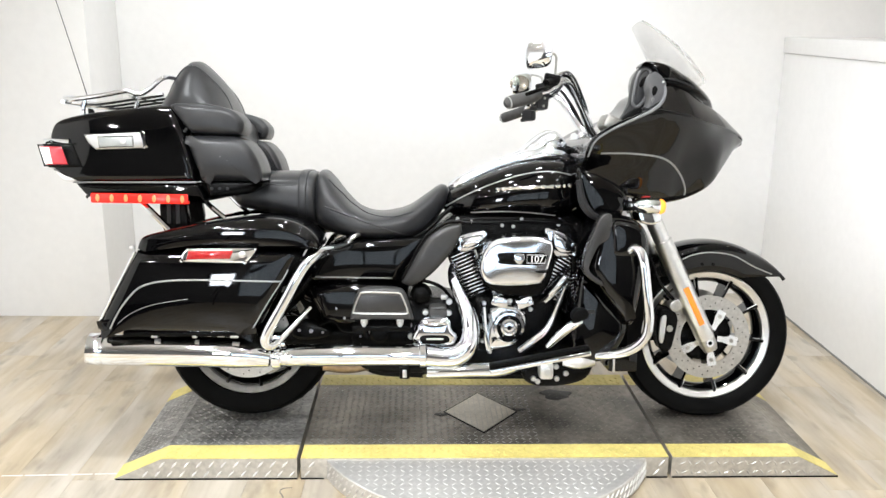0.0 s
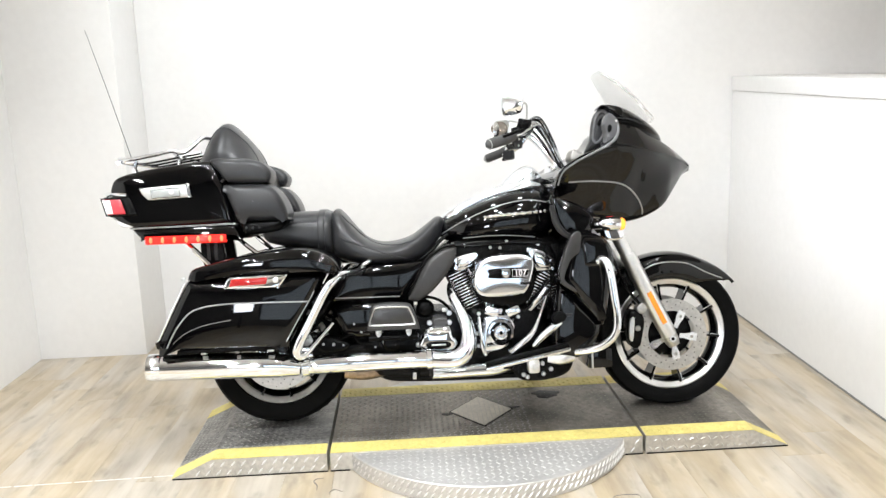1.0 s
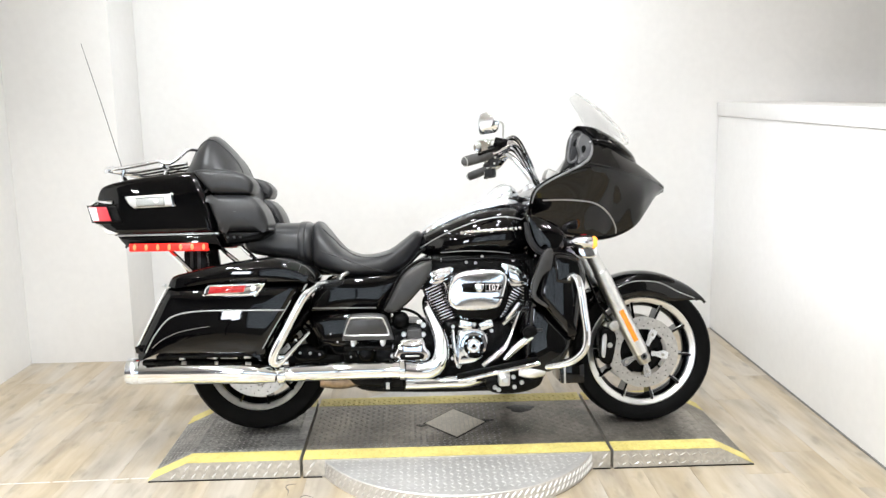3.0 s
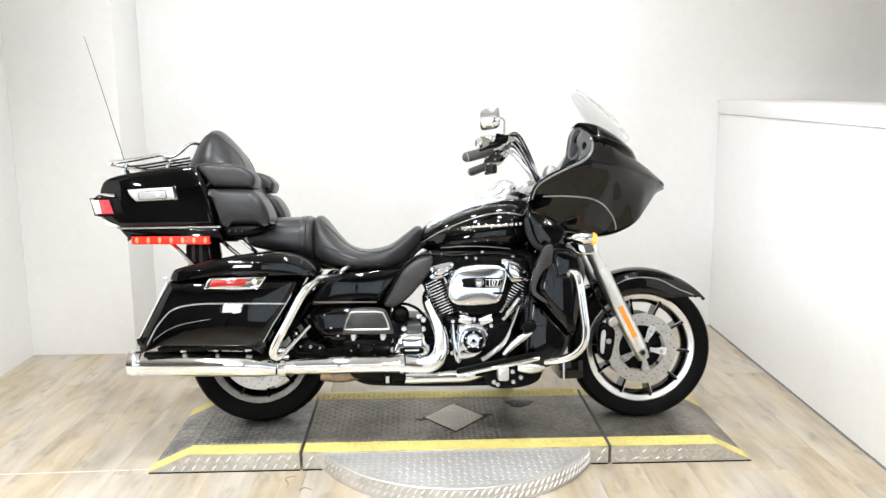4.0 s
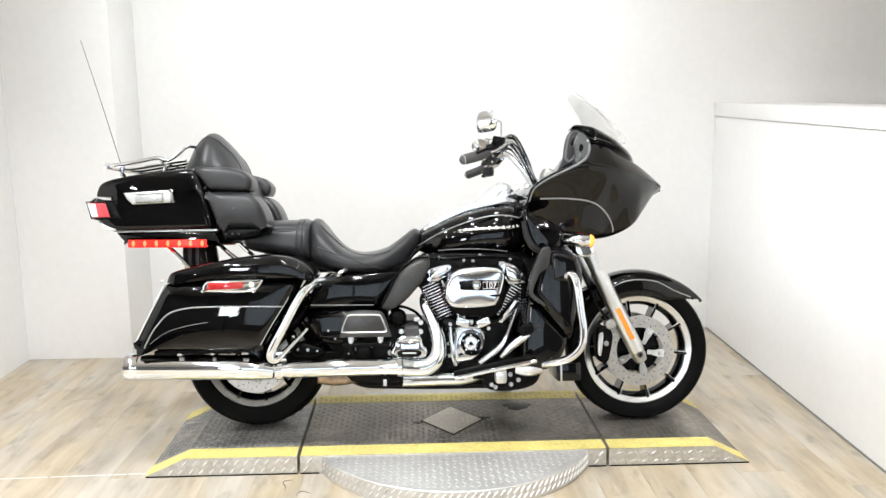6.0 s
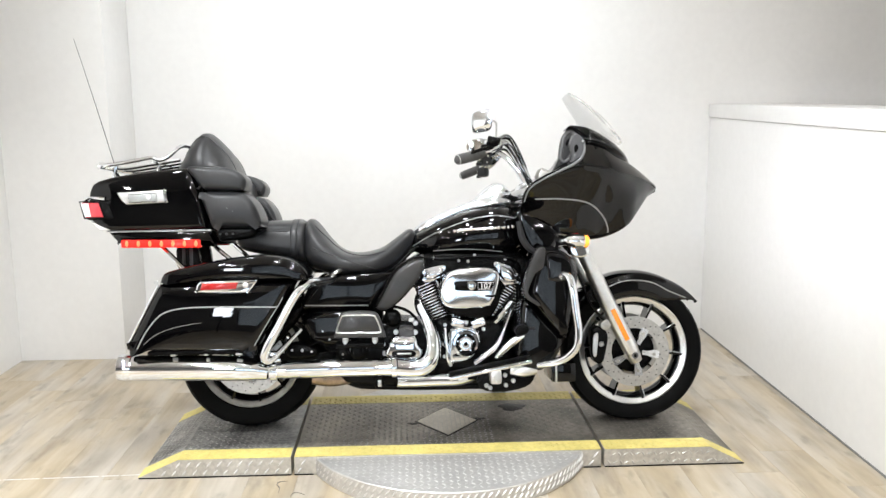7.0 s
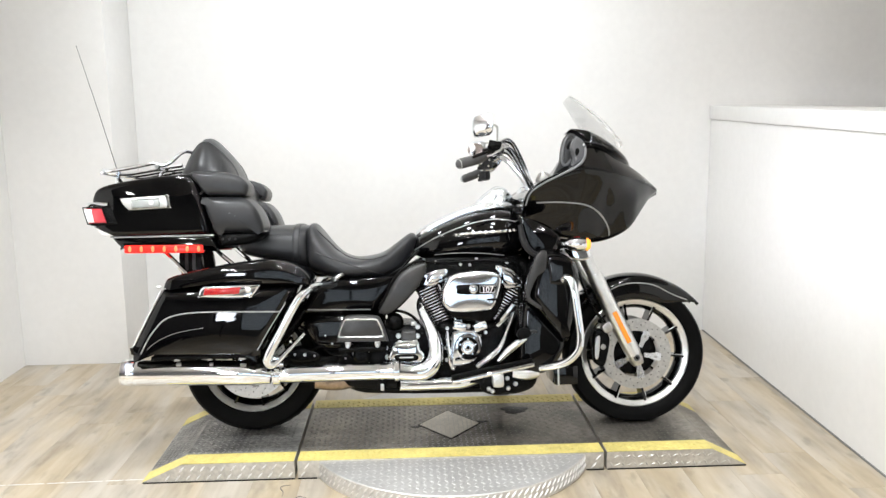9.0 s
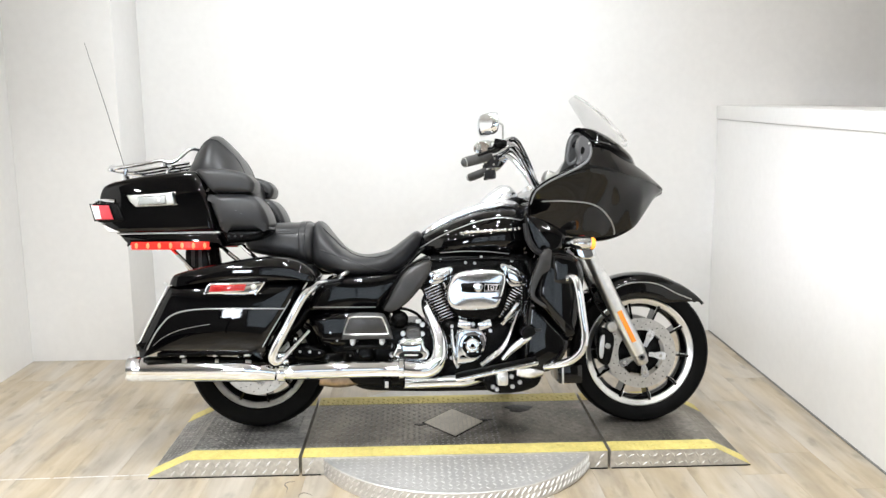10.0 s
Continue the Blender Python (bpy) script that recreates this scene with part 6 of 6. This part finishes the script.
for s in BOTH:
    bar_ = part("handlebar", steered(side(tube([(0.955, -0.405, 1.108), (1.00, -0.345, 1.125), (1.03, -0.30, 1.145), (1.065, -0.265, 1.175), (1.10, -0.235, 1.175), (1.145, -0.18, 1.125), (1.20, -0.10, 1.03), (1.235, -0.06, 0.96)], 0.0128, 14), s)), CHROME, bike, "chrome handlebar")
    part("grip", steered(side(tube([(0.912, -0.43, 1.094), (0.918, -0.427, 1.096), (0.97, -0.385, 1.112), (1.005, -0.345, 1.126)], [0.017, 0.0205, 0.0205, 0.0195], 16), s)), GRIP, bar_, "dark rubber grip with bright end cap")
    part("grip_cap", steered(side(lathe([(0.019, 0), (0.020, -0.006), (0.014, -0.011), (0.001, -0.012)], (0.914, -0.429, 1.0945), (0.80, 0.60, 0.24), 20), s)), LATCH, bar_)
    part("switch_pod", steered(side(block((1.012, -0.335, 1.100), (0.050, 0.042, 0.046), 0.015, Matrix.Rotation(0.65, 4, "Z")), s)), PLASTIC, bar_)
    for dx, dz in ((-0.014, 0.012), (0.012, -0.010), (0.016, 0.014)):
        part("switch_screw", steered(side(bolt((1.012 + dx, -0.361 + dx * 0.7, 1.100 + dz), 0.0042, 0.004, (-0.5, -0.8, 0.1)), s)), SATIN, bar_)
    part("lever_bracket", steered(side(tube([(0.994, -0.352, 1.098), (0.989, -0.355, 1.113), (1.000, -0.352, 1.128), (1.034, -0.340, 1.136), (1.068, -0.318, 1.153)], [0.008, 0.0095, 0.0105, 0.010, 0.009], 12), s)), POLISHED, bar_, "bright curved lever bracket")
    part("switch_button", steered(side(block((0.992, -0.358, 1.082), (0.022, 0.016, 0.014), 0.004, Matrix.Rotation(0.65, 4, "Z")), s)), PLASTIC, bar_)
    part("bar_clamp", steered(side(tube([(1.028, -0.33, 1.128), (1.050, -0.305, 1.142), (1.075, -0.275, 1.165)], [0.020, 0.022, 0.018], 14), s)), CHROME, bar_, "bright chrome bar clamp")
    part("reservoir", steered(side(block((1.022, -0.318, 1.150), (0.046, 0.034, 0.030), 0.007, Matrix.Rotation(-0.18, 4, "Y")), s)), CASE, bar_)
    part("mirror_mount", steered(side(block((1.052, -0.312, 1.180), (0.052, 0.036, 0.026), 0.006, Matrix.Rotation(0.2, 4, "Y")), s)), CASE, bar_)
    part("lever", steered(side(tube([(1.055, -0.315, 1.155), (1.01, -0.40, 1.138), (0.965, -0.45, 1.118)], [0.010, 0.007, 0.006], 8), s)), CASE, bar_)
    part("lever_clamp", steered(side(lathe([(0.014, -0.022), (0.016, 0.022)], (1.045, -0.325, 1.168), (0.6, 0.6, 0.3), 16), s)), CASE, bar_)
    for k, (dy, dz) in enumerate(((0.0, 0.022), (0.02, 0.012), (-0.02, -0.014))):
        part("cable", steered(side(tube([(1.04, -0.29 + dy, 1.15 + dz), (1.11, -0.24 + dy, 1.185 + dz), (1.165, -0.17 + dy, 1.11 + dz), (1.225, -0.09 + dy, 0.99)], 0.0058, 8), s)), CASE if k == 1 else POLISHED, bar_)
    part("mirror_stem", steered(side(tube([(1.060, -0.325, 1.185), (1.062, -0.33, 1.225), (1.058, -0.335, 1.250), (1.020, -0.36, 1.262)], 0.0038, 8), s)), STEEL, bar_)
    low_m = Matrix.Translation((-0.020, 0, -0.026)) if s > 0 else Matrix()
    shell = []
    for t_ in np.linspace(-1, 1, 13):
        q = max(1 - abs(t_) ** 4.0, 0.0001) ** 0.3
        shell.append([(1.003 + 0.045 * t_, -0.36 + 0.034 * q * math.cos(a) - 0.02 * t_, 1.250 + 0.045 * q * math.copysign(abs(math.sin(a)) ** 0.7, math.sin(a)) + 0.006 * t_) for a in np.linspace(0, 2 * math.pi, 24, endpoint=False)])
    mirror = part("mirror", stretch(steered(side(loft(shell), s)), low_m), CHROME, bar_, "chrome mirror shell", 60)
    if s > 0:
        part("mirror_glass", stretch(lathe([(0.001, -0.003), (0.036, -0.002), (0.038, 0.001), (0.036, 0.004), (0.001, 0.005)], (0, 0, 0), (0, 1, 0), 32), STEER @ low_m @ Matrix.Translation((0.992, 0.322, 1.250)) @ Matrix.Rotation(radians(-14), 4, "Z") @ Matrix.Diagonal((1.05, 1, 0.86, 1))), TAN_REFLECTION, mirror, "mirror glass with a warm tan reflection painted in")
part("riser", block((1.20, 0, 1.00), (0.05, 0.16, 0.05), 0.012), CHROME, bike)
part("steering_neck", tube([(1.19, 0, 0.98), (1.25, 0, 0.86), (1.30, 0, 0.74)], 0.05, 16), CASE, bike)
part("binnacle", slab(loop2([(1.232, 1.040), (1.243, 1.074), (1.256, 1.078), (1.297, 1.058), (1.300, 1.046), (1.262, 1.032)], 4), -0.215, -0.12, 0.008, 4), STEEL, bike, "grey handlebar clamp cover")

# stand on the far side
part("side_stand", tube([(1.10, 0.16, 0.20), (1.11, 0.26, 0.12), (1.12, 0.35, 0.072)], [0.014, 0.013, 0.012], 10), CASE, bike, "black side stand")
part("stand_foot", block((1.12, 0.355, 0.060), (0.07, 0.05, 0.012), 0.004, Matrix.Rotation(radians(LEAN), 4, "X")), CASE, bike)

# ---- floor planks ----
PW = 0.19
lengths = (0.62, 1.0, 1.3)
plank_mesh = []
for L in lengths:
    bm_ = block((0, L / 2, -0.005), (PW - 0.0006, L - 0.0006, 0.010), 0.0003)
    bmesh.ops.recalc_face_normals(bm_, faces=list(bm_.faces))
    me_ = bpy.data.meshes.new("plank")
    bm_.to_mesh(me_)
    me_.materials.append(OAK)
    plank_mesh.append(me_)
rng = random.Random(4)
x = X_LEFT - 0.1
while x < X_RIGHT + 0.5:
    y = Y_FRONT - rng.random() * 0.8
    while y < Y_BACK + 0.05:
        k = 2 if rng.random() < 0.8 else rng.randrange(2)
        ob = new("plank", plank_mesh[k])
        ob.location = (x + PW / 2, y, 0)
        ob.parent = floor
        y += lengths[k]
    x += PW
